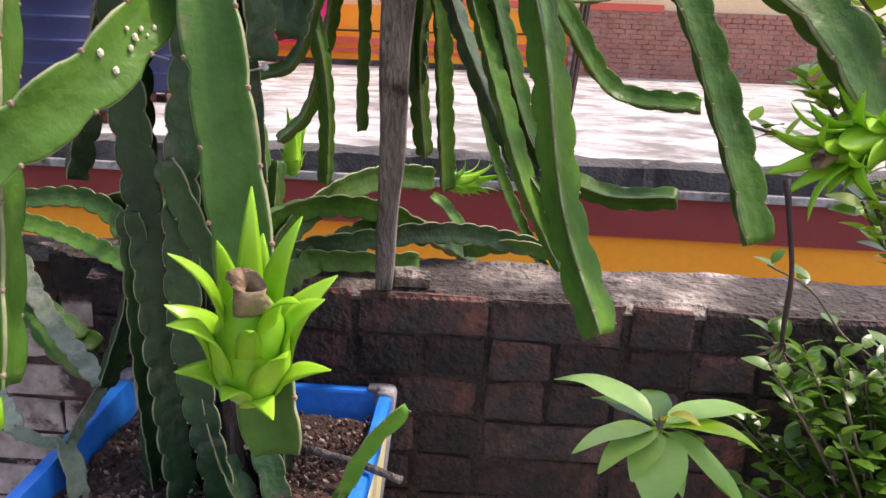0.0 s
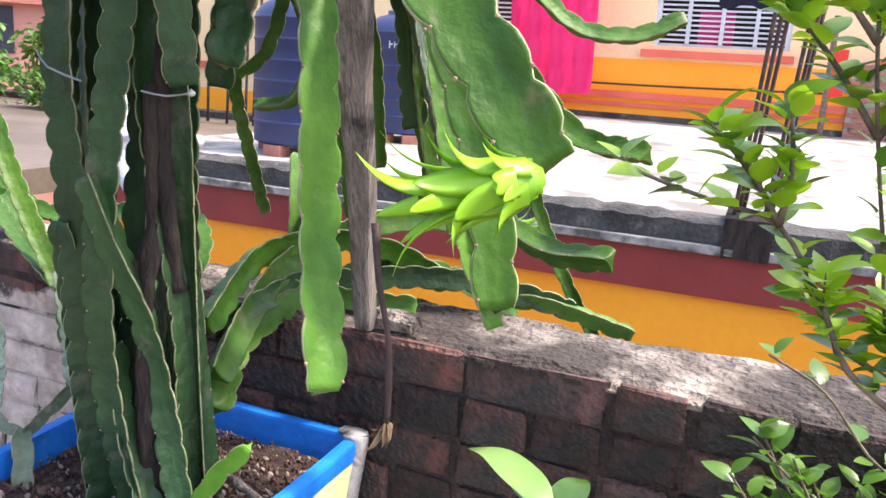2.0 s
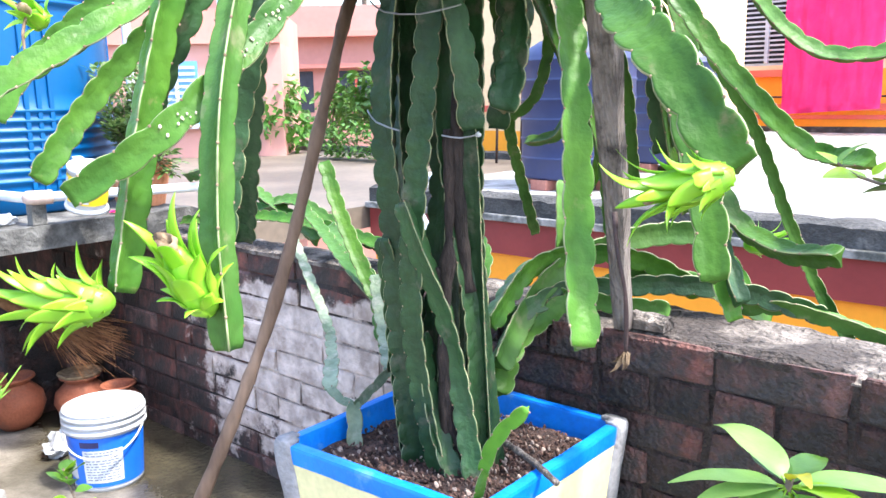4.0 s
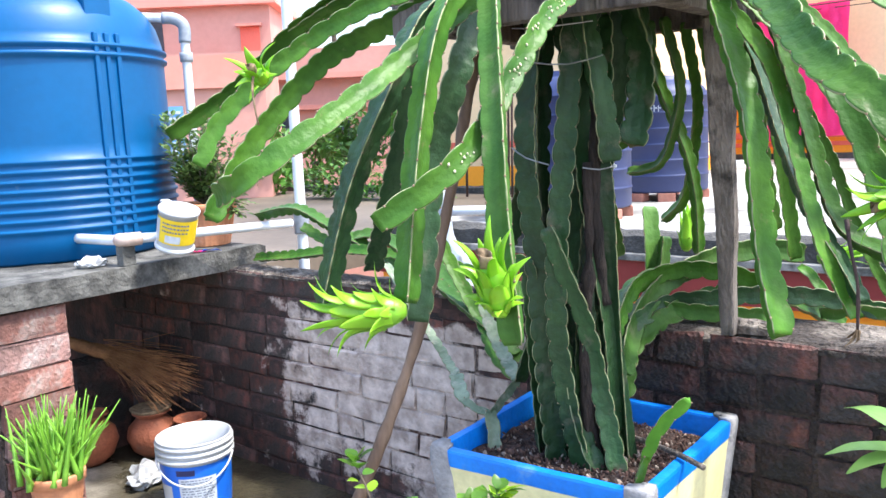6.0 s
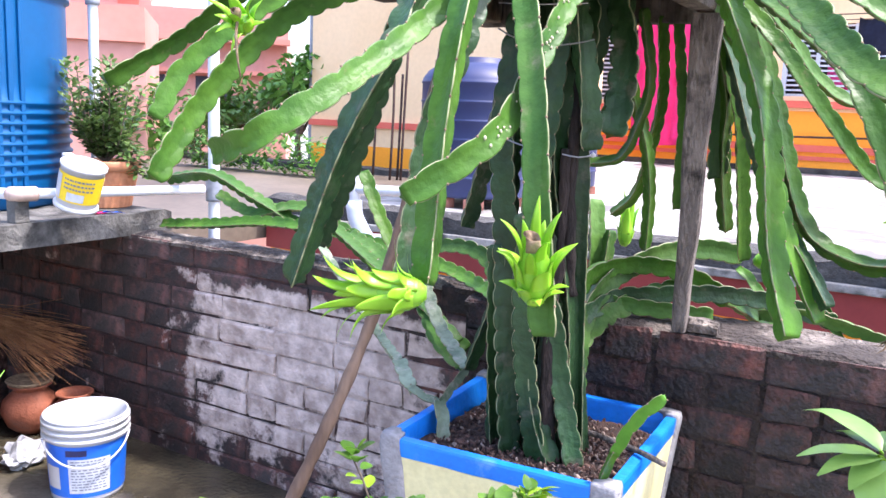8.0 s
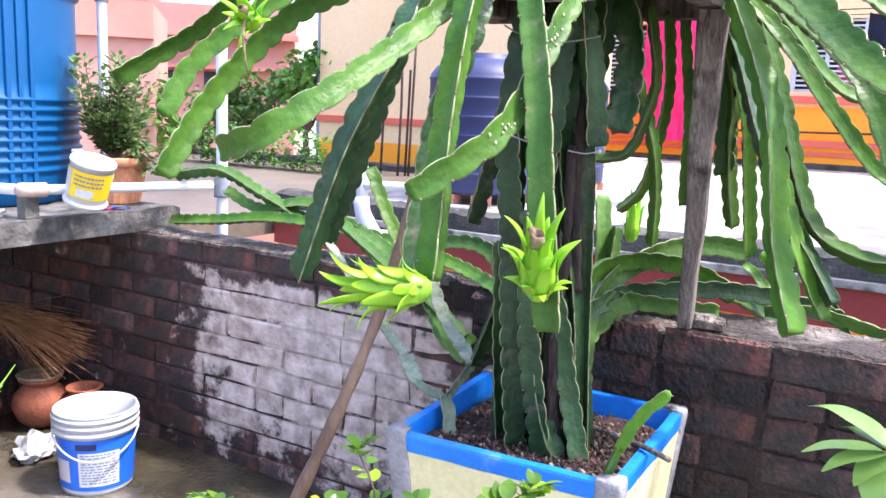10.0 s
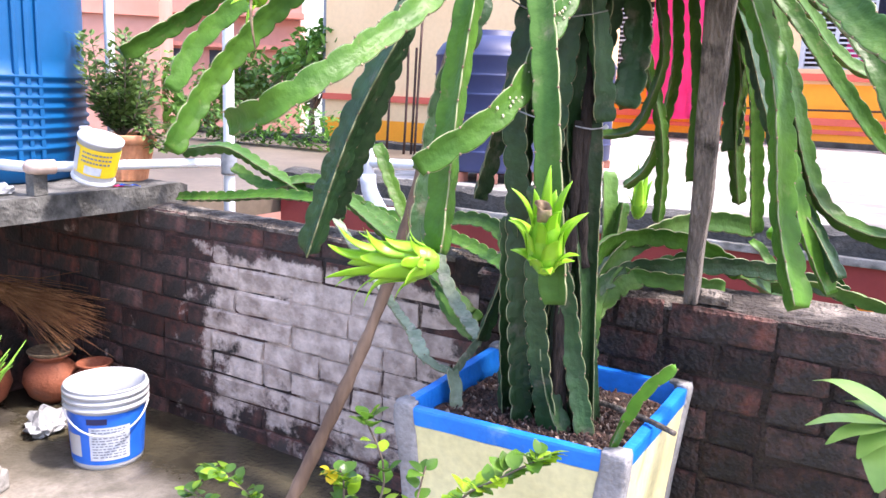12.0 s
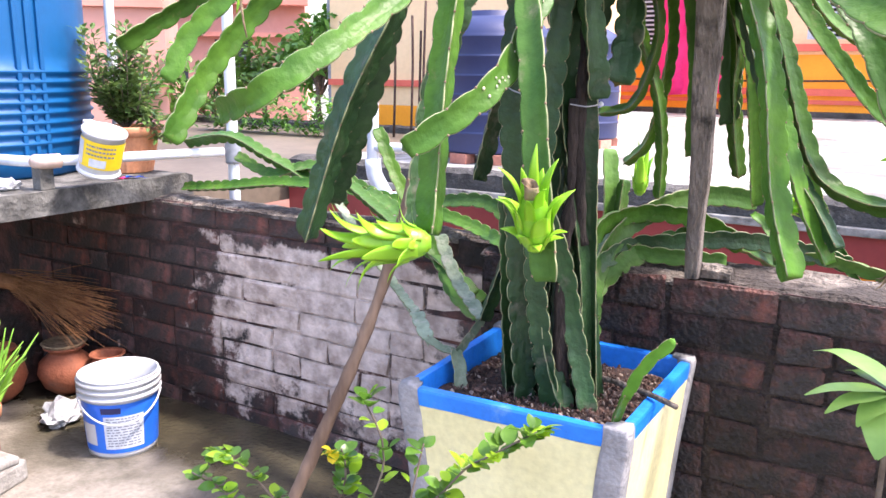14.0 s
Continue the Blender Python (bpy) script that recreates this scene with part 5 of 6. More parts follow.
part("handle_binding", tube([(-0.30, -0.11, 0.10), (-0.12, -0.05, 0.05), (0.03, 0.01, 0.02)], 0.022, 10, 0.03, 0.02, 0.2), STRAW, broom, "", True)
prop = part("broom_prop", box(-3.20, -3.05, 1.78, 2.02, 0.0, 0.395, 0.01), BRICK)
tagged(prop, "stack of dark bricks under the slab", "brick stack")


def flower_pot(at, r, h, material, label, fluted=0):
    ob = thing("flower_pot", at, label, "flower pot")
    seg = 72
    bm = lathe([(0.001, 0), (r * 0.70, 0), (r * 0.70, 0.004), (r * 0.92, h * 0.80)], seg)
    if fluted:
        for v in bm.verts:
            a = math.atan2(v.co.y, v.co.x)
            k = 1 + 0.035 * math.cos(a * fluted)
            v.co.x, v.co.y = v.co.x * k, v.co.y * k
    part("body", bm, material, ob, "", True)
    part("rim", lathe([(r * 0.92, h * 0.79), (r * 1.0, h * 0.80), (r * 1.02, h * 0.97), (r * 0.99, h), (r * 0.90, h), (r * 0.88, h * 0.85)], seg), material, ob, "", True)
    part("earth", lathe([(r * 0.895, h * 0.90), (r * 0.5, h * 0.93), (0.001, h * 0.94)], 30), SOIL, ob, "dark soil")
    return ob


aloe_stand = thing("stacked_bricks", (-2.40, 1.365, 0), "two rough broken bricks stacked under a flower pot", "bricks")
part("brick_lower", place(box(-0.14, 0.11, -0.10, 0.09, 0.0, 0.066, 0.01), Matrix.Rotation(0.3, 4, "Z")), CONCRETE, aloe_stand)
part("brick_upper", place(box(-0.11, 0.10, -0.09, 0.08, 0.0665, 0.09, 0.008), Matrix.Rotation(0.1, 4, "Z")), CONCRETE, aloe_stand)
flower_pot((-2.40, 1.365, 0.091), 0.088, 0.165, CLAYPOT, "terracotta flower pot standing on broken bricks")
aloe = thing("aloe_plant", (-2.40, 1.365, 0.24), "bushy bright green aloe with many upright pointed leaves", "aloe")
ra = random.Random(12)
for k in range(120):
    ang, lean = ra.uniform(0, 6.283), abs(ra.gauss(0, 0.62))
    L = ra.uniform(0.17, 0.29) * (1 - 0.2 * min(1, lean))
    st = Vector((ra.gauss(0, 0.036), ra.gauss(0, 0.036), -0.005))
    d = Vector((math.cos(ang) * lean, math.sin(ang) * lean, 1)).normalized()
    q = [st, st + d * L * 0.5, st + d * L + Vector((math.cos(ang), math.sin(ang), 0.3)) * 0.02 * ra.random()]
    bm = tube(q, 0.0105, 6, 0.0012, 0.03)
    part("leaf", bm, ALOE, aloe, "", True)

flower_pot((-2.72, 2.235, 0.858), 0.125, 0.175, CLAYPOT, "orange fluted plastic flower pot on the slab", 26)
potted = thing("potted_bush", (-2.72, 2.235, 1.02), "bushy dark green small-leaved plant in the orange pot", "bush")


def twig_bush(ob, roots, leaf_len, leaf_w, count, material, seed, spread=0.05, shape=0.6, name="leaf", joined=False, bark=BARK, r0=0.004, clump=False):
    """Branches through given points with leaves set along them. Places are from the thing's own foot."""
    r = random.Random(seed)
    base = Vector(ob.location)
    lump = bmesh.new()
    for pts, n in roots:
        n = int(n * 1.9) if clump else n
        p = [Vector(q) - base for q in pts]
        part("branch", tube(p, r0, 7, r0 * 0.45, 0.02, 0.2), bark, ob, "", True)
        path = smooth_path(p, 0.01)
        for k in range(n):
            f = 1 - (k / n) ** 1.15 * 0.85 if not clump else 1 - 0.42 * r.random() ** 1.5
            q = path[min(len(path) - 1, int(f * (len(path) - 1)))]
            t = (path[min(len(path) - 1, int(f * (len(path) - 1)) + 1)] - path[max(0, int(f * (len(path) - 1)) - 1)]).normalized()
            a = k * 2.4 + r.uniform(-0.5, 0.5)
            out = Vector((math.cos(a), math.sin(a), r.uniform(0.0, 0.6))).normalized()
            way = (t * r.uniform(0.2, 0.8) + out).normalized()
            L = leaf_len * r.uniform(0.65, 1.15)
            m = aim(q + out * r.uniform(0, spread), way, r.uniform(-0.5, 0.5))
            mm = m
            if joined:
                blade(L, leaf_w * L / leaf_len, 0, r.uniform(0.2, 0.7), 0.2, shape, 5, 0, lump, mm)
            else:
                bm = blade(L, leaf_w * L / leaf_len, 0, r.uniform(0.2, 0.7), 0.2, shape, 6, 0, None, mm)
                mt = material if not isinstance(material, (list, tuple)) else r.choice(material)
                part(name, bm, mt, ob, "", True)
    if joined:
        o = part("foliage", lump, material, ob, "", True)
        tagged(o, kind="stuff")
    else:
        lump.free()


rp = random.Random(31)
roots = []
for k in range(40):
    a, s = rp.uniform(0, 6.283), rp.uniform(0.03, 0.18)
    top = Vector((-2.72 + math.cos(a) * s, 2.235 + math.sin(a) * s * 0.8, 1.14 + rp.uniform(0.0, 0.26)))
    if k > 32:
        top = Vector((-2.50 + rp.uniform(-0.1, 0.06), 2.26 + rp.uniform(-0.02, 0.06), 1.00 + rp.uniform(-0.05, 0.10)))
    roots.append(([(-2.72, 2.235, 1.02), (-2.72 + math.cos(a) * s * 0.5, 2.235 + math.sin(a) * s * 0.4, 1.10), tuple(top)], 62))
twig_bush(potted, roots, 0.038, 0.017, 0, LEAF_BUSH, 9, 0.035, 0.8, joined=True, r0=0.003)

# ---- shrubs by the wall ----
bush = thing("shrub", (0.42, 1.80, 0), "tall slender shrub with glossy oval green leaves", "shrub")
trunk_pts = [(0.42, 1.80, 0.0), (0.40, 1.78, 0.5), (0.348, 1.75, 0.888), (0.29, 1.75, 0.991), (0.267, 1.75, 1.097), (0.245, 1.75, 1.205), (0.23, 1.75, 1.298), (0.221, 1.75, 1.40), (0.215, 1.75, 1.50)]
bush_twigs = [
    (trunk_pts, 40),
    ([(0.34, 1.75, 0.90), (0.253, 1.72, 0.967), (0.22, 1.72, 1.03), (0.166, 1.72, 1.11), (0.101, 1.72, 1.127), (0.021, 1.72, 1.149), (-0.004, 1.72, 1.165)], 22),
    ([(0.166, 1.72, 1.11), (0.134, 1.70, 1.161), (0.082, 1.70, 1.214)], 22),
    ([(0.166, 1.72, 1.11), (0.17, 1.70, 1.17), (0.16, 1.68, 1.24)], 18),
    ([(0.267, 1.75, 1.097), (0.30, 1.72, 1.17), (0.33, 1.70, 1.25), (0.35, 1.68, 1.34)], 30),
    ([(0.245, 1.75, 1.205), (0.20, 1.76, 1.27), (0.15, 1.78, 1.33), (0.11, 1.80, 1.37)], 26),
    ([(0.245, 1.75, 1.205), (0.28, 1.78, 1.28), (0.29, 1.80, 1.37)], 24),
    ([(0.29, 1.75, 0.991), (0.34, 1.76, 1.07), (0.40, 1.76, 1.14), (0.44, 1.76, 1.22)], 28),
    ([(0.348, 1.75, 0.888), (0.42, 1.74, 0.98), (0.47, 1.73, 1.08)], 28),
    ([(0.31, 1.75, 0.95), (0.24, 1.74, 0.99), (0.20, 1.74, 1.05)], 16),
    ([(0.23, 1.75, 1.298), (0.18, 1.72, 1.36), (0.15, 1.70, 1.42)], 20),
    ([(0.22, 1.75, 1.40), (0.28, 1.76, 1.46), (0.31, 1.76, 1.53)], 20),
    ([(0.40, 1.78, 0.5), (0.46, 1.74, 0.80), (0.50, 1.72, 1.0), (0.52, 1.72, 1.15)], 32),
]
fine_twigs = []
sr = random.Random(61)
for pts, n in bush_twigs:
    for q in pts[2:]:
        for k in range(3 if q[0] > 0.27 else 1 if q[0] > 0.2 else 0):
            q0 = Vector(q)
            q1 = q0 + Vector((sr.uniform(-0.05, 0.07), sr.uniform(-0.05, 0.05), sr.uniform(0.02, 0.09)))
            fine_twigs.append(([tuple(q0), tuple((q0 + q1) / 2 + Vector((0, 0, -0.006))), tuple(q1)], 11))
twig_bush(bush, [(q, int(n * 1.5)) for q, n in bush_twigs], 0.044, 0.026, 0, (LEAF, LEAF_YOUNG, LEAF_YOUNG), 21, 0.012, 0.75)
twig_bush(bush, [(q, 16) for q, n in fine_twigs], 0.041, 0.024, 0, LEAF_YOUNG, 23, 0.008, 0.75, joined=True, r0=0.0018)
low = thing("low_shrub", (0.44, 1.93, 0), "low dense shrub with small round glossy leaves by the wall", "shrub")
lr = random.Random(77)
low_roots = [
    ([(0.44, 1.93, 0.0), (0.425, 1.98, 0.55), (0.40, 2.0, 0.703), (0.324, 2.0, 0.766), (0.257, 2.0, 0.845), (0.179, 2.0, 0.885)], 26),
    ([(0.44, 1.93, 0.0), (0.42, 1.94, 0.5), (0.384, 1.95, 0.674), (0.289, 1.95, 0.699), (0.229, 1.95, 0.732), (0.175, 1.95, 0.780)], 26)]
for k in range(84):
    a = Vector((lr.uniform(0.15, 0.56), lr.uniform(1.84, 1.985), lr.uniform(0.34, 0.80)))
    low_roots.append(([(0.44, 1.93, 0.30), tuple((a + Vector((0.44, 1.93, 0.35))) / 2), tuple(a)], 26))
twig_bush(low, low_roots, 0.044, 0.026, 0, LEAF, 33, 0.012, 0.85, joined=True)

mango = thing("mango_sapling", (-0.045, 1.74, 0), "young mango sapling with long drooping pale green leaves", "sapling")
part("trunk", tube([(0, 0, 0), (0.002, -0.01, 0.35), (0.006, -0.025, 0.675), (0.012, -0.028, 0.728)], 0.007, 9, 0.005, 0.03, 0.2), BARK, mango, "", True)
c0 = Vector((0.008, -0.026, 0.710))
RIGHT, UP, NEAR = Vector((0.87, 0.49, 0)), Vector((0, 0, 1)), Vector((0.35, -0.94, 0))
for a, b, up, L, w, curl, mt in ((-1.0, 0.15, 0.28, 0.155, 0.032, 0.5, 0), (-0.95, 0.35, 0.12, 0.135, 0.034, 0.5, 0), (-0.7, 0.5, -0.12, 0.095, 0.036, 0.5, 0), (-0.45, 0.75, -0.45, 0.115, 0.060, 0.7, 0),
                             (-0.55, -0.75, 0.62, 0.165, 0.044, 1.0, 0), (0.95, 0.1, 0.32, 0.180, 0.042, 0.8, 0), (0.7, 0.5, 0.25, 0.135, 0.034, 0.9, 3), (0.6, 0.6, -0.35, 0.175, 0.048, 0.6, 0),
                             (0.75, -0.3, -0.3, 0.160, 0.042, 0.5, 1), (0.15, 0.4, 0.8, 0.070, 0.022, 1.6, 2), (0.15, 0.7, -0.75, 0.085, 0.028, 0.2, 0), (0.3, -0.6, 0.2, 0.12, 0.036, 0.6, 1), (0.25, 0.2, -0.5, 0.06, 0.04, 0.4, 2), (-0.3, -0.7, 0.2, 0.11, 0.036, 0.6, 1)):
    way = (RIGHT * a + NEAR * b + UP * up).normalized()
    bm = blade(L, w * 1.35, 0, curl, 0.22, 0.72, 12, 0.03, None, aim(c0 + way * 0.014, way))
    leaf = part("leaf", bm, (LEAF_PALE, LEAF, LEAF_YELLOW, LEAF_YOUNG)[mt], mango, ("", "", "yellowing young leaf", "")[mt], True)
    part("leaf_stalk", tube([c0, c0 + way * 0.018], 0.0016, 6), LEAF_YOUNG, mango)

front = thing("flowering_shrub", (-0.62, 0.80, 0), "small leggy shrub with round light green leaves and a yellow flower", "shrub")
twig_bush(front, [
    ([(-0.62, 0.80, 0.0), (-0.66, 0.88, 0.40), (-0.72, 0.95, 0.58), (-0.818, 0.98, 0.638), (-0.898, 0.98, 0.672), (-0.930, 0.98, 0.665)], 51),
    ([(-0.66, 0.88, 0.40), (-0.80, 0.96, 0.56), (-0.90, 0.98, 0.605), (-0.978, 0.98, 0.620)], 21),
    ([(-0.66, 0.88, 0.40), (-0.68, 0.95, 0.60), (-0.665, 0.98, 0.70), (-0.672, 0.98, 0.742)], 22),
    ([(-0.62, 0.80, 0.20), (-0.62, 0.93, 0.60), (-0.60, 0.98, 0.745), (-0.636, 0.98, 0.832)], 18),
    ([(-0.62, 0.80, 0.10), (-0.56, 0.92, 0.60), (-0.495, 0.98, 0.742), (-0.432, 0.98, 0.800), (-0.373, 0.98, 0.845)], 51),
    ([(-0.62, 0.80, 0.20), (-0.55, 0.94, 0.66), (-0.537, 0.98, 0.785)], 12),
    ([(-0.62, 0.80, 0.20), (-0.50, 0.90, 0.60), (-0.43, 0.95, 0.70), (-0.415, 0.96, 0.735)], 21),
    ([(-0.66, 0.88, 0.40), (-0.74, 0.92, 0.55), (-0.78, 0.96, 0.61)], 21),
], 0.025, 0.019, 0, (LEAF_YOUNG, LEAF, LEAF), 41, 0.010, 0.9, r0=0.0028, clump=True)
fb = bmesh.new()
for k in range(6):
    blade(0.017, 0.015, 0, 0.7, 0.2, 0.9, 5, 0, fb, aim(Vector((-0.682, 0.972, 0.738)) - Vector((-0.62, 0.80, 0)), (math.cos(k * 1.05), -0.5, math.sin(k * 1.05))))
part("flower", fb, YELLOWFLOWER, front, "yellow flower")


# ---- things on the next roof ----
def far_tank(at, label):
    ob = thing("rooftop_tank", at, label, "water tank", "navy tanks on the next roof")
    prof = [(0.001, 0.09), (0.47, 0.09), (0.49, 0.10)]
    for k in range(6):
        z = 0.12 + 0.165 * k
        prof += [(0.495, z), (0.495, z + 0.135), (0.503, z + 0.142), (0.503, z + 0.155), (0.495, z + 0.162)]
    prof += [(0.49, 1.13), (0.44, 1.20), (0.34, 1.26), (0.26, 1.28), (0.26, 1.32), (0.001, 1.33)]
    part("body", lathe(prof, 56), TANKNAVY, ob, "", True)
    for a in (-100, -60, -20, 30, 100, 180):
        bm = place(box(0.36, 0.50, -0.09, 0.09, 0.0, 0.088, 0.006), Matrix.Rotation(radians(a), 4, "Z"))
        part("support_brick", bm, BRICKFAR, ob, "red brick under the tank")
    return ob


far_tank((-3.60, 6.88, NZ), "dark navy plastic roof tank standing on loose bricks")
tb = far_tank((-3.62, 8.80, NZ), "dark navy plastic roof tank with a white mark")
bm = bmesh.new()
for x, w, h in ((-0.11, 0.035, 0.07), (-0.06, 0.03, 0.06), (-0.015, 0.03, 0.06), (0.03, 0.035, 0.07), (0.075, 0.03, 0.06)):
    for s in (0, 1):
        box(x, x + w * (0.3 if s else 1), -0.507, -0.502, 0.97 - (0.03 if s else 0), 0.97 + h * (0.6 if s else 0.25), 0, bm)
part("white_mark", place(bm, Matrix.Rotation(radians(12), 4, "Z")), WHITEPLASTIC, tb, "white maker's mark shown as plain bars")

starter = thing("column_stub", (0.02, 5.72, NZ), "broken concrete column stub with upright steel rods", "column stub")
part("concrete_stub", worn_slab(-0.13, 0.13, -0.11, 0.12, -0.16, 0.10, 0.04, 0.02, 4.0), CORK, starter, "crumbling brown concrete")
for k, (x, y, dx) in enumerate(((-0.09, -0.06, 0.10), (-0.05, 0.05, 0.14), (0.07, -0.05, 0.13), (0.10, 0.06, 0.17), (0.09, 0.0, 0.15), (-0.07, 0.0, 0.12))):
    part("steel_rod", tube([(x, y, 0.05), (x + dx * 0.5, y, 0.9), (x + dx, y, 1.9)], 0.012, 6, None, 0.2), STEEL, starter, "", True)

# window house beyond the roof
FY = 17.3
house = thing("yellow_house", (0, FY, NZ), "cream and orange house with red bands and grey barred windows", "house")


def hbox(name, x0, x1, y0, y1, z0, z1, material, parent=None, label="", bevel=0.0):
    return part(name, box(x0, x1, y0, y1, z0 - NZ, z1 - NZ, bevel), material, house if parent is None else parent, label)


wins = ((-6.9, -5.25, 1.74, 3.2), (-2.52, -0.08, 1.90, 3.25), (1.55, 2.65, 1.92, 3.2))
xs = [-8.6] + [v for w in wins for v in w[:2]] + [5.5]
for k in range(0, len(xs), 2):
    hbox("wall", xs[k], xs[k + 1], 0, 0.25, 1.62, 4.6, CREAM)
for x0, x1, z0, z1 in wins:
    hbox("wall", x0, x1, 0, 0.25, 1.62, z0, CREAM)
    hbox("wall", x0, x1, 0, 0.25, z1, 4.6, CREAM)
hbox("wall", -8.6, 1.0, -0.002, 0.25, NZ, 1.62, ORANGE, None, "orange lower wall")
hbox("band", -8.6, 1.0, -0.09, -0.003, 0.86, 0.99, REDBAND, None, "red band")
hbox("band", -8.6, 1.0, -0.05, -0.003, 0.70, 0.78, REDBAND, None, "red band")
hbox("plinth", -8.6, 1.0, -0.10, -0.004, NZ, 0.56, EDGE, None, "dark stained plinth")
# back wall coloured dark in place of the room's own shade
hbox("back_wall", -8.6, 5.5, 2.0, 2.2, NZ, 4.6, ROOM_SHADE)
hbox("roof", -8.7, 5.6, -0.3, 2.4, 4.6, 4.75, CREAM)
for x0, x1, z0, z1 in wins:
    w = hbox("window", x0, x1, 0.10, 0.14, z0, z0 + 0.05, GREYWIN)
    hbox("frame", x0, x0 + 0.09, 0.04, 0.13, z0, z1, GREYWIN, w)
    hbox("frame", x1 - 0.09, x1, 0.04, 0.13, z0, z1, GREYWIN, w)
    n = max(2, round((x1 - x0) / 0.62))
    for k in range(1, n):
        x = x0 + (x1 - x0) * k / n
        hbox("mullion", x - 0.035, x + 0.035, 0.04, 0.13, z0 + 0.05, z1, GREYWIN, w)
    for k in range(14):
        z = z0 + 0.1 + k * 0.092
        if z < z1:
            hbox("slat", x0 + 0.09, x1 - 0.09, 0.06, 0.085, z, z + 0.035, GREYWIN, w)
    hbox("sill", x0 - 0.2, x1 + 0.1, -0.16, -0.004, z0 - 0.22, z0 - 0.09, REDBAND, w, "red painted sill")
curtain = hbox("curtain", -1.75, -1.1, 0.3, 0.32, 1.95, 2.6, HOT_PINK, None, "pink cloth inside the window")

brickwall = thing("brick_wall_beyond", (3.2, FY - 0.15, NZ), "rough bare red brick wall beside the yellow house", "brick wall")
part("core", box(-2.2, 3.3, 0.02, 0.2, 0, 1.28), CONCRETE, brickwall)
bm = bmesh.new()
rw = random.Random(3)
for r in range(14):
    for c in range(24):
        x = -2.2 + c * 0.235 + (0.117 if r % 2 else 0)
        box(x, x + 0.215, rw.uniform(-0.01, 0.012), 0.05, r * 0.092, r * 0.092 + 0.076, 0, bm)
tagged(part("far_bricks", bm, BRICKFAR, brickwall, "uneven red bricks"), kind="stuff")

cloth = thing("pink_cloth", (-4.18, 16.2, 0.70), "bright pink cloth hung out to dry on a line", "laundry")
bm = bmesh.new()
g = [[bm.verts.new((-0.88 + 1.66 * i / 24, 0.05 * math.sin(i * 0.9) + 0.03 * math.sin(i * 2.3 + j), 0.12 + 2.45 * j / 16 + (0.10 * i / 24 if j < 2 else 0))) for j in range(17)] for i in range(25)]
for i in range(24):
    for j in range(16):
        bm.faces.new((g[i][j], g[i + 1][j], g[i + 1][j + 1], g[i][j + 1]))
bmesh.ops.solidify(bm, geom=bm.faces[:], thickness=0.006)
part("sheet", bm, HOT_PINK, cloth, "", True)
dark_cloth = thing("dark_garment", (-0.55, 12.0, 2.2), "dark navy garment hanging on a line", "laundry")
bm = bmesh.new()
g = [[bm.verts.new((-0.35 + 0.7 * i / 10, 0.04 * math.sin(i * 1.1), 0.5 * j / 6 - 0.03 * math.sin(i))) for j in range(7)] for i in range(11)]
for i in range(10):
    for j in range(6):
        bm.faces.new((g[i][j], g[i + 1][j], g[i + 1][j + 1], g[i][j + 1]))
bmesh.ops.solidify(bm, geom=bm.faces[:], thickness=0.01)
part("cloth", bm, NAVYCLOTH, dark_cloth, "", True)
line = thing("clothes_line", (-2.5, 16.2, 3.0), "thin dark clothes line over the roof", "line")
part("cord", tube([(-6, 0, 0.25), (-1.5, 0, 0.15), (5.5, 0, 0.25)], 0.008, 5, None, 0.4), STEEL, line)
line2 = copy_thing(line, pose(-2.5, 12.0, 2.56))
part("wire_cable", tube([(-8.6, FY - 0.12 - 16.2, 1.2 - 3.0), (-1.5, FY - 0.12 - 16.2, 1.12 - 3.0), (3.4, FY - 0.12 - 16.2, 1.2 - 3.0)], 0.02, 5, None, 0.5), STEEL, line)
red_rag = thing("red_cloth", (0.75, 16.6, 1.1), "small red cloth hung on a post", "laundry")
part("cloth", box(-0.12, 0.12, -0.03, 0.03, 0.0, 0.85, 0.02), REDCLOTH, red_rag)
part("post", tube([(-0.14, 0, -0.65), (-0.14, 0, 1.4)], 0.05, 8, None, 0.5), BARK, red_rag, "rusty post")

# ---- lower roofs and houses to the side ----
low_roof = part("lower_roof", box(-16, -5.05, 3.0, 11.2, 0.1, 0.3), ROOF_BROWN)
tagged(low_roof, "brown damp flat roof of a lower house", "roof", kind="structure")
low_parapet = part("lower_parapet", worn_slab(-16, -5.05, 10.6, 10.8, 0.3, 0.42, 0.15, 0.02, 2.0), EDGE)
tagged(low_parapet, "dark low parapet along the lower roof", "parapet", kind="structure")
low_parapet2 = part("lower_parapet_side", worn_slab(-16, -5.05, 2.9, 3.05, 0.1, 0.40, 0.15, 0.02, 6.0), EDGE)
tagged(low_parapet2, "dark low parapet near the terrace", "parapet", kind="structure")
left_house = thing("cream_house", (-7.0, 11.2, 0.3), "plain cream house with a red band", "house")
part("wall", box(-2.03, 2.0, 0, 3, 0.40, 5.5), CREAM, left_house)
part("band", box(-2.05, 2.0, -0.05, -0.003, 0.70, 0.80), REDBAND, left_house, "red band")
part("lower_wall", box(-2.03, 2.0, 0, 3, -3.4, 0.399), ORANGE, left_house, "orange lower wall")
part("downpipe", tube([(-2.10, 0.1, -0.2), (-2.10, 0.1, 5.0)], 0.06, 10, None, 0.5), GREYPVC, left_house, "grey downpipe", True)
rods = thing("steel_rods", (-6.9, 10.0, 0.3), "bundle of rusty upright steel rods on the roof", "steel rods")
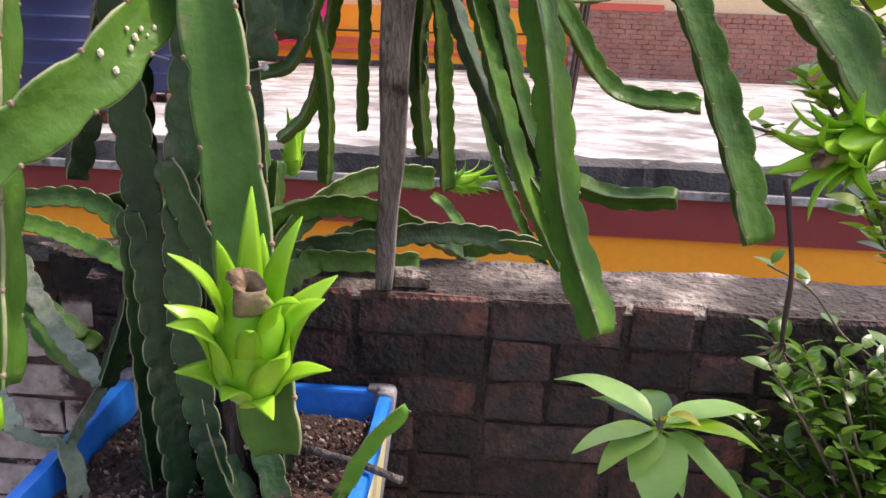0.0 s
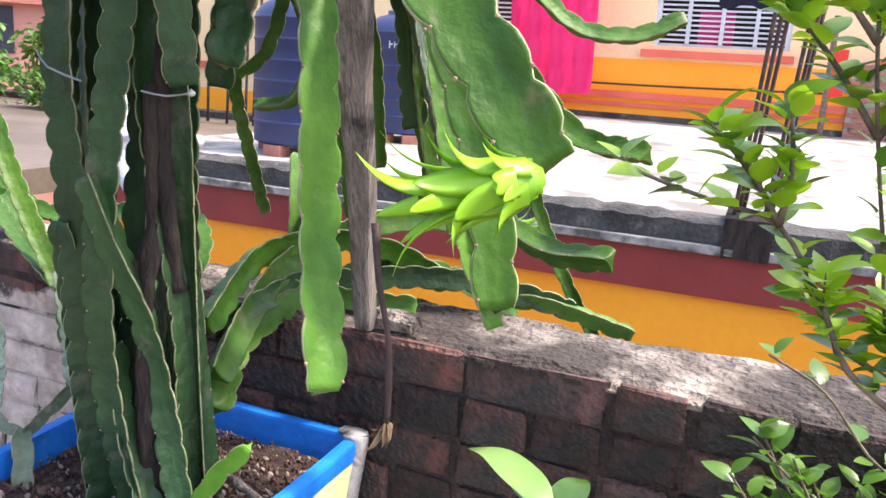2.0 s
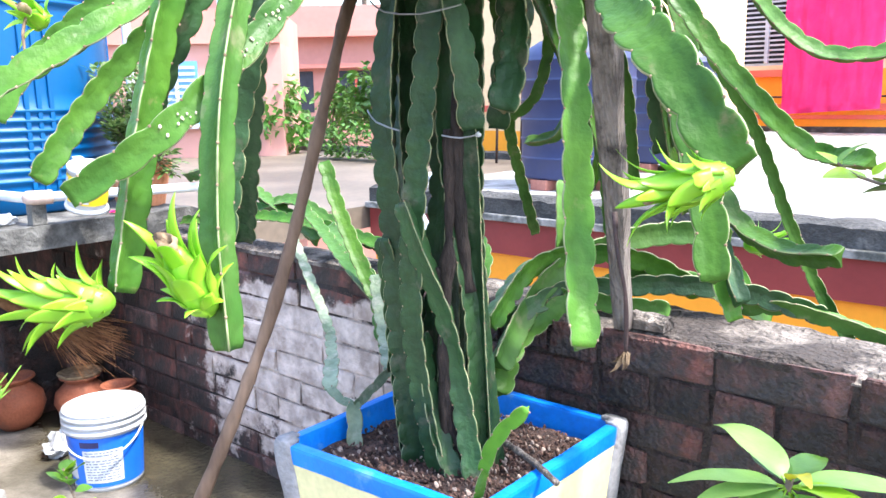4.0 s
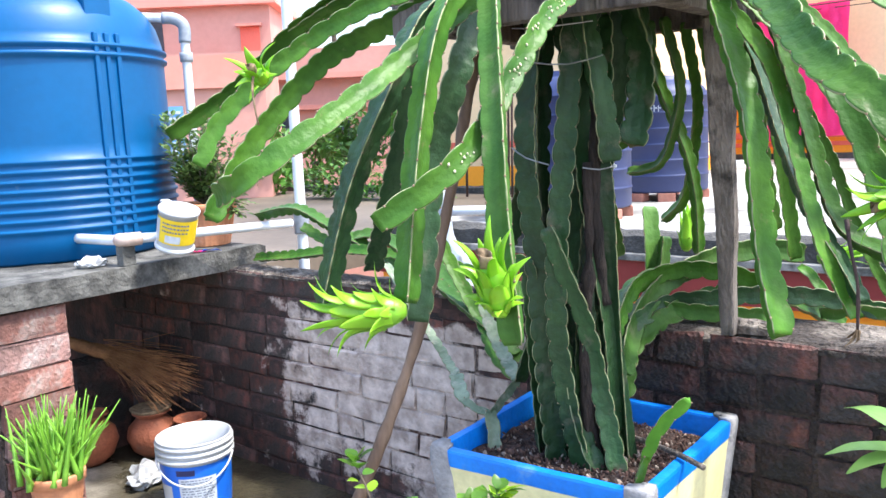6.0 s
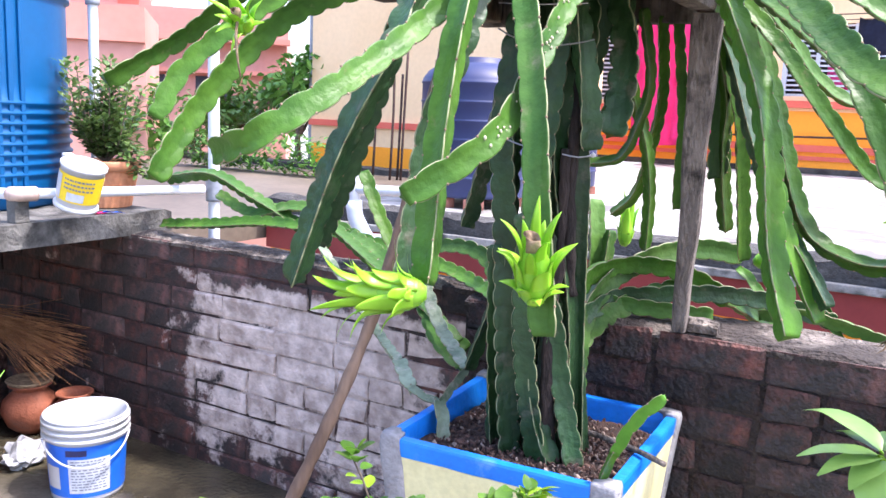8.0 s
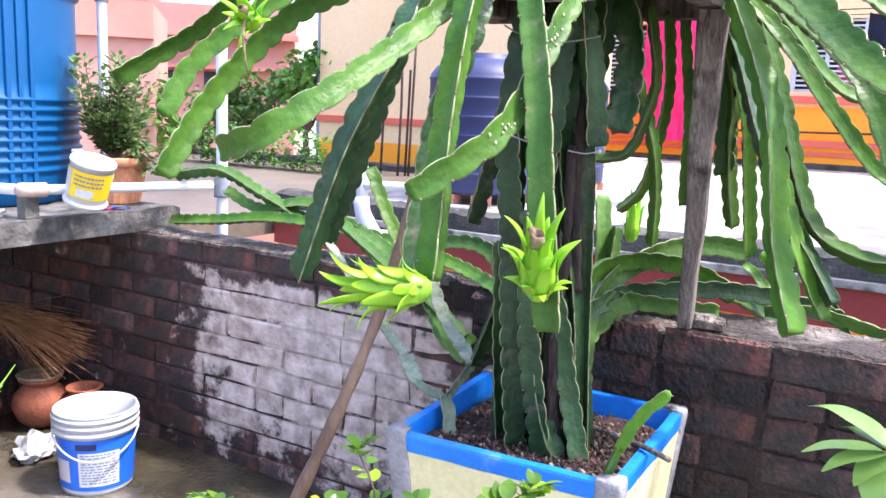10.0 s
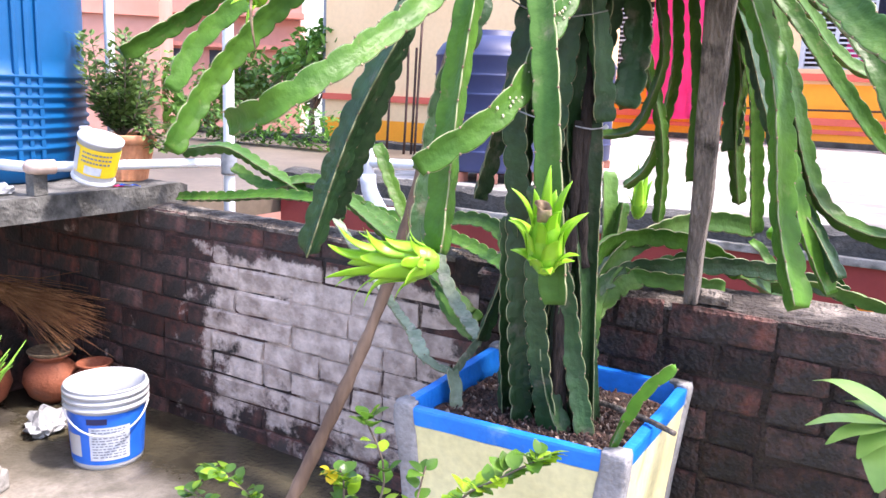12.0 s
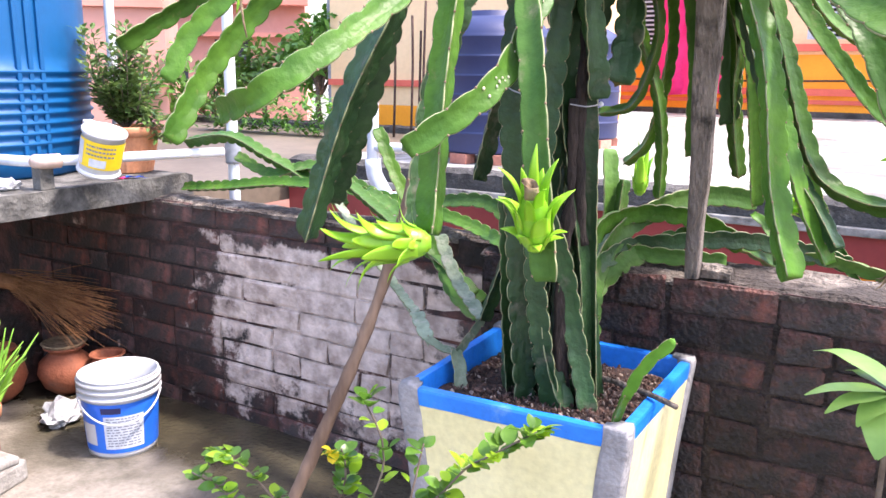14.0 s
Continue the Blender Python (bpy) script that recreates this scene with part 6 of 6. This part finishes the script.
for k, (x, y) in enumerate(((0, 0), (0.3, 0), (0.36, 0.1), (0.42, 0.1), (0.9, 0.05), (-0.4, 0.1))):
    part("steel_rod", tube([(x, y, 0), (x + 0.03, y, 1.0), (x + 0.02 * k, y, 1.9 - 0.2 * (k % 3))], 0.02, 6, None, 0.5), STEEL, rods, "", True)

pink_house = thing("pink_house", (-16.5, 16.0, 0), "salmon pink two-storey house with a small roof room", "house")
PM = Matrix.Rotation(math.atan2(17.3 - 13.9, -14.3 + 18.5), 4, "Z")


def pbox(name, u0, u1, v0, v1, z0, z1, material, parent=None, label=""):
    """u runs along the front, v away from the viewer."""
    return part(name, place(box(u0, u1, v0, v1, z0, z1), Matrix.Translation((-1.9, -2.1, 0)) @ PM), material, pink_house if parent is None else parent, label)


pbox("wall", -5.5, 4.9, 0.0, 5.0, -3.2, 2.95, PINKWALL)
pbox("parapet", -5.5, 4.95, -0.35, -0.2, 2.98, 3.62, PINKWALL)
pbox("ledge", -5.5, 5.0, -0.42, 0.0, 2.84, 2.976, PINKDARK, None, "darker pink ledge")
pbox("roof_room", -4.0, 1.42, 0.6, 4.0, 2.96, 4.98, PINKWALL)
pbox("roof_slab", -4.2, 1.6, 0.35, 4.2, 4.98, 5.22, PINKWALL)
pbox("roof_rim", -4.25, 1.66, 0.30, 4.25, 4.93, 4.978, PINKDARK, None, "darker pink rim")
w = pbox("window", 0.60, 1.12, 0.56, 0.597, 3.70, 4.36, REDBAND, None, "dark red shuttered window")
pbox("hood", 0.52, 1.20, 0.40, 0.595, 4.37, 4.44, PINKDARK, w)
# arch and windows below: dark panels on solid wall, shade painted as colour
pbox("arch", -2.2, -1.5, 0.57, 0.598, 3.4, 4.6, ROOM_SHADE, None, "flat dark panel coloured as a shaded arched opening")
pbox("lintel", -5.5, 4.9, -0.25, -0.003, 2.05, 2.16, PINKDARK)
for u in (-3.6, -1.4, 1.0, 2.6):
    q = pbox("window", u, u + 0.9, -0.02, -0.004, 0.9, 1.98, ROOM_SHADE, None, "flat dark panel coloured as a shaded window opening")
    pbox("bar", u + 0.42, u + 0.48, -0.05, -0.022, 0.9, 1.98, REDBAND, q)

blue_house = thing("blue_window_house", (-13.2, 8.9, 0), "pale pink house wall with a light blue shuttered window", "house")
BM = Matrix.Rotation(radians(45), 4, "Z")


def bbox(name, u0, u1, v0, v1, z0, z1, material, parent=None, label=""):
    return part(name, place(box(u0, u1, v0, v1, z0, z1), Matrix.Translation((0.95, -0.65, 0)) @ BM), material, blue_house if parent is None else parent, label)


bbox("wall", -6.0, 1.7, 0.1, 3.0, -3.2, 2.2, PINKWALL)
bbox("upper_wall", -6.0, 1.7, 0.0, 3.0, 2.2, 2.75, PINKDARK, None, "darker pink upper band")
w = bbox("window", -0.40, 0.30, 0.04, 0.098, 0.88, 1.92, BLUEWIN, None, "light blue shuttered window")
for k in range(9):
    bbox("slat", -0.36, 0.26, 0.02, 0.038, 0.95 + 0.105 * k, 1.0 + 0.105 * k, GREYWIN, w)
bbox("mullion", -0.08, -0.02, 0.0, 0.039, 0.88, 1.92, GREYWIN, w)
bbox("sill", -0.5, 0.4, -0.06, 0.098, 0.80, 0.878, GREYWIN, w)

rt = random.Random(8)


def tree(at, h, r, label, leaf=0.16, n=900, lobes=9):
    ob = thing("tree", at, label, "tree", "trees behind the roofs")
    part("trunk", tube([(0, 0, 0), (0.05 * h * rt.uniform(-1, 1), 0, h * 0.45), (0.08 * h * rt.uniform(-1, 1), 0.03 * h, h * 0.8)], 0.05 * h ** 0.6, 9, 0.02, 0.2, 0.2), BARK, ob, "", True)
    bm = bmesh.new()
    for k in range(lobes):
        c = Vector((rt.uniform(-1, 1) * r * 0.7, rt.uniform(-1, 1) * r * 0.7, h * rt.uniform(0.55, 1.0)))
        part("limb", tube([(0, 0, h * 0.4), tuple(Vector((0, 0, h * 0.45)).lerp(c, 0.5)), tuple(c)], 0.03, 6, 0.01, 0.3), BARK, ob)
        for j in range(n // lobes):
            d = Vector((rt.gauss(0, 1), rt.gauss(0, 1), rt.gauss(0, 0.8))).normalized() * r * 0.45 * rt.random() ** 0.4
            blade(leaf * rt.uniform(0.6, 1.2), leaf * 0.45, 0, 0.5, 0.2, 0.7, 3, 0, bm, aim(c + d, (rt.gauss(0, 1), rt.gauss(0, 1), rt.gauss(-0.2, 0.6)), rt.random()))
    tagged(part("crown", bm, TREE, ob), kind="stuff")
    return ob


tree((-9.6, 11.6, 0.0), 2.0, 0.9, "leafy green tree with broad fresh leaves behind the roof", 0.22, 800)
tree((-11.2, 11.9, 0.0), 1.7, 0.9, "leafy green tree growing between the houses", 0.22, 700)
tree((-11.8, 9.7, -0.5), 1.9, 0.8, "low green tree beside the lower roof", 0.2, 700)
tree((-13.0, 12.2, -0.5), 1.8, 0.9, "low leafy tree in front of the pink house", 0.2, 700)
palm = thing("palm_tree", (-24.2, 24.0, -3.2), "tall thin palm tree far behind the pink house", "palm tree")
part("trunk", tube([(0, 0, 0), (0.1, 0, 4.5), (0, 0, 9.2)], 0.16, 8, 0.10, 0.5), BARK, palm, "", True)
for k in range(15):
    a = k * 0.42 + 0.2 * rt.random()
    bm = blade(1.7, 0.34, 0, 1.5, -0.5, 0.7, 8, 0, None, aim((0, 0, 9.2), (math.cos(a), math.sin(a), 0.9)))
    part("frond", bm, TREE, palm)
plants_far = thing("terrace_plants", (-8.4, 9.4, 0.3), "low green plants growing along the lower roof", "plants")
for k in range(5):
    twb = bmesh.new()
    for j in range(150):
        blade(0.17 * rt.uniform(0.6, 1.2), 0.06, 0, 0.7, 0.2, 0.6, 3, 0, twb, aim((0.55 * k - 1.4 + rt.gauss(0, 0.2), rt.gauss(0, 0.12), 0.01 + 0.55 * rt.random() ** 1.4), (rt.gauss(0, 1), rt.gauss(0, 1), 0.8)))
    tagged(part("foliage", twb, TREE, plants_far), kind="stuff")


# ---- bricks of the walls ----
rb9 = random.Random(2)


def brick_mesh(name, w, d, h, material, seed):
    """A worn brick with knocked-off corners."""
    b = box(-w / 2, w / 2, -d / 2, d / 2, -h / 2, h / 2)
    bmesh.ops.bevel(b, geom=b.edges[:], offset=0.004, segments=1, affect="EDGES")
    r = random.Random(seed)
    for v in b.verts:
        v.co += Vector((r.uniform(-1, 1), r.uniform(-1, 1) * 0.7, r.uniform(-1, 1))) * 0.0062
    me = bpy.data.meshes.new(name)
    b.to_mesh(me)
    b.free()
    me.materials.append(material)
    return me


PITCH, BH = 0.0806, 0.0735


def lay(parent, x0, x1, y, material, courses, z0, long_w=0.245, short_w=0.12, mixed=True, seed=1, joint=0.012, share=0.28, high=BH):
    """Courses of stretchers and headers with open joints, each brick a piece of its own."""
    r = random.Random(seed)
    longs = [brick_mesh("brick", long_w - joint, 0.055, high, material, k) for k in range(4)]
    shorts = [brick_mesh("brick", short_w - joint, 0.055, high, material, k + 10) for k in range(4)]
    for c in range(courses):
        x = x0
        stretch = c % 2 == 0 if not mixed else r.random() < 0.5
        while x < x1 - 0.03:
            big = (r.random() < share) if mixed else stretch
            w = long_w if big else short_w
            if x + w > x1:
                w = short_w
                big = False
                if x + w > x1 + 0.01:
                    break
            ob = new("brick", r.choice(longs if big else shorts))
            ob.location = (x + w / 2, y + 0.0275 + r.uniform(-0.005, 0.004), z0 + PITCH * c + PITCH / 2)
            ob.rotation_euler = (r.uniform(-0.01, 0.01), r.uniform(-0.008, 0.008), r.uniform(-0.012, 0.012))
            ob.parent = parent
            x += w + joint * (0.3 if r.random() < 0.8 else 1.0)


lay(wall_right, WALL_END + 0.002, 1.6, WALL_Y, BRICK, 10, -0.0245, seed=3)
lay(wall_left, -3.4, WALL_END - 0.004, LEFT_Y, WHITEWASH, 10, -0.0245, mixed=True, seed=6, joint=0.005, share=0.86, high=0.0715)
longs = [brick_mesh("brick", 0.233, 0.05, BH, PIERBRICK, k + 30) for k in range(3)]
for c in range(8):
    z = 0.003 + 0.096 * c + 0.045
    for x, y, a in ((-2.735, 1.262, 0), (-2.535 - 0.0, 1.39, 90)):
        ob = new("brick", longs[c % 3])
        ob.location = (x + (0.06 if c % 2 and a == 0 else 0.0), y, z)
        ob.rotation_euler = (0, 0, radians(a))
        ob.scale = (1.0, 1.0, 1.22)
        ob.parent = pier_core
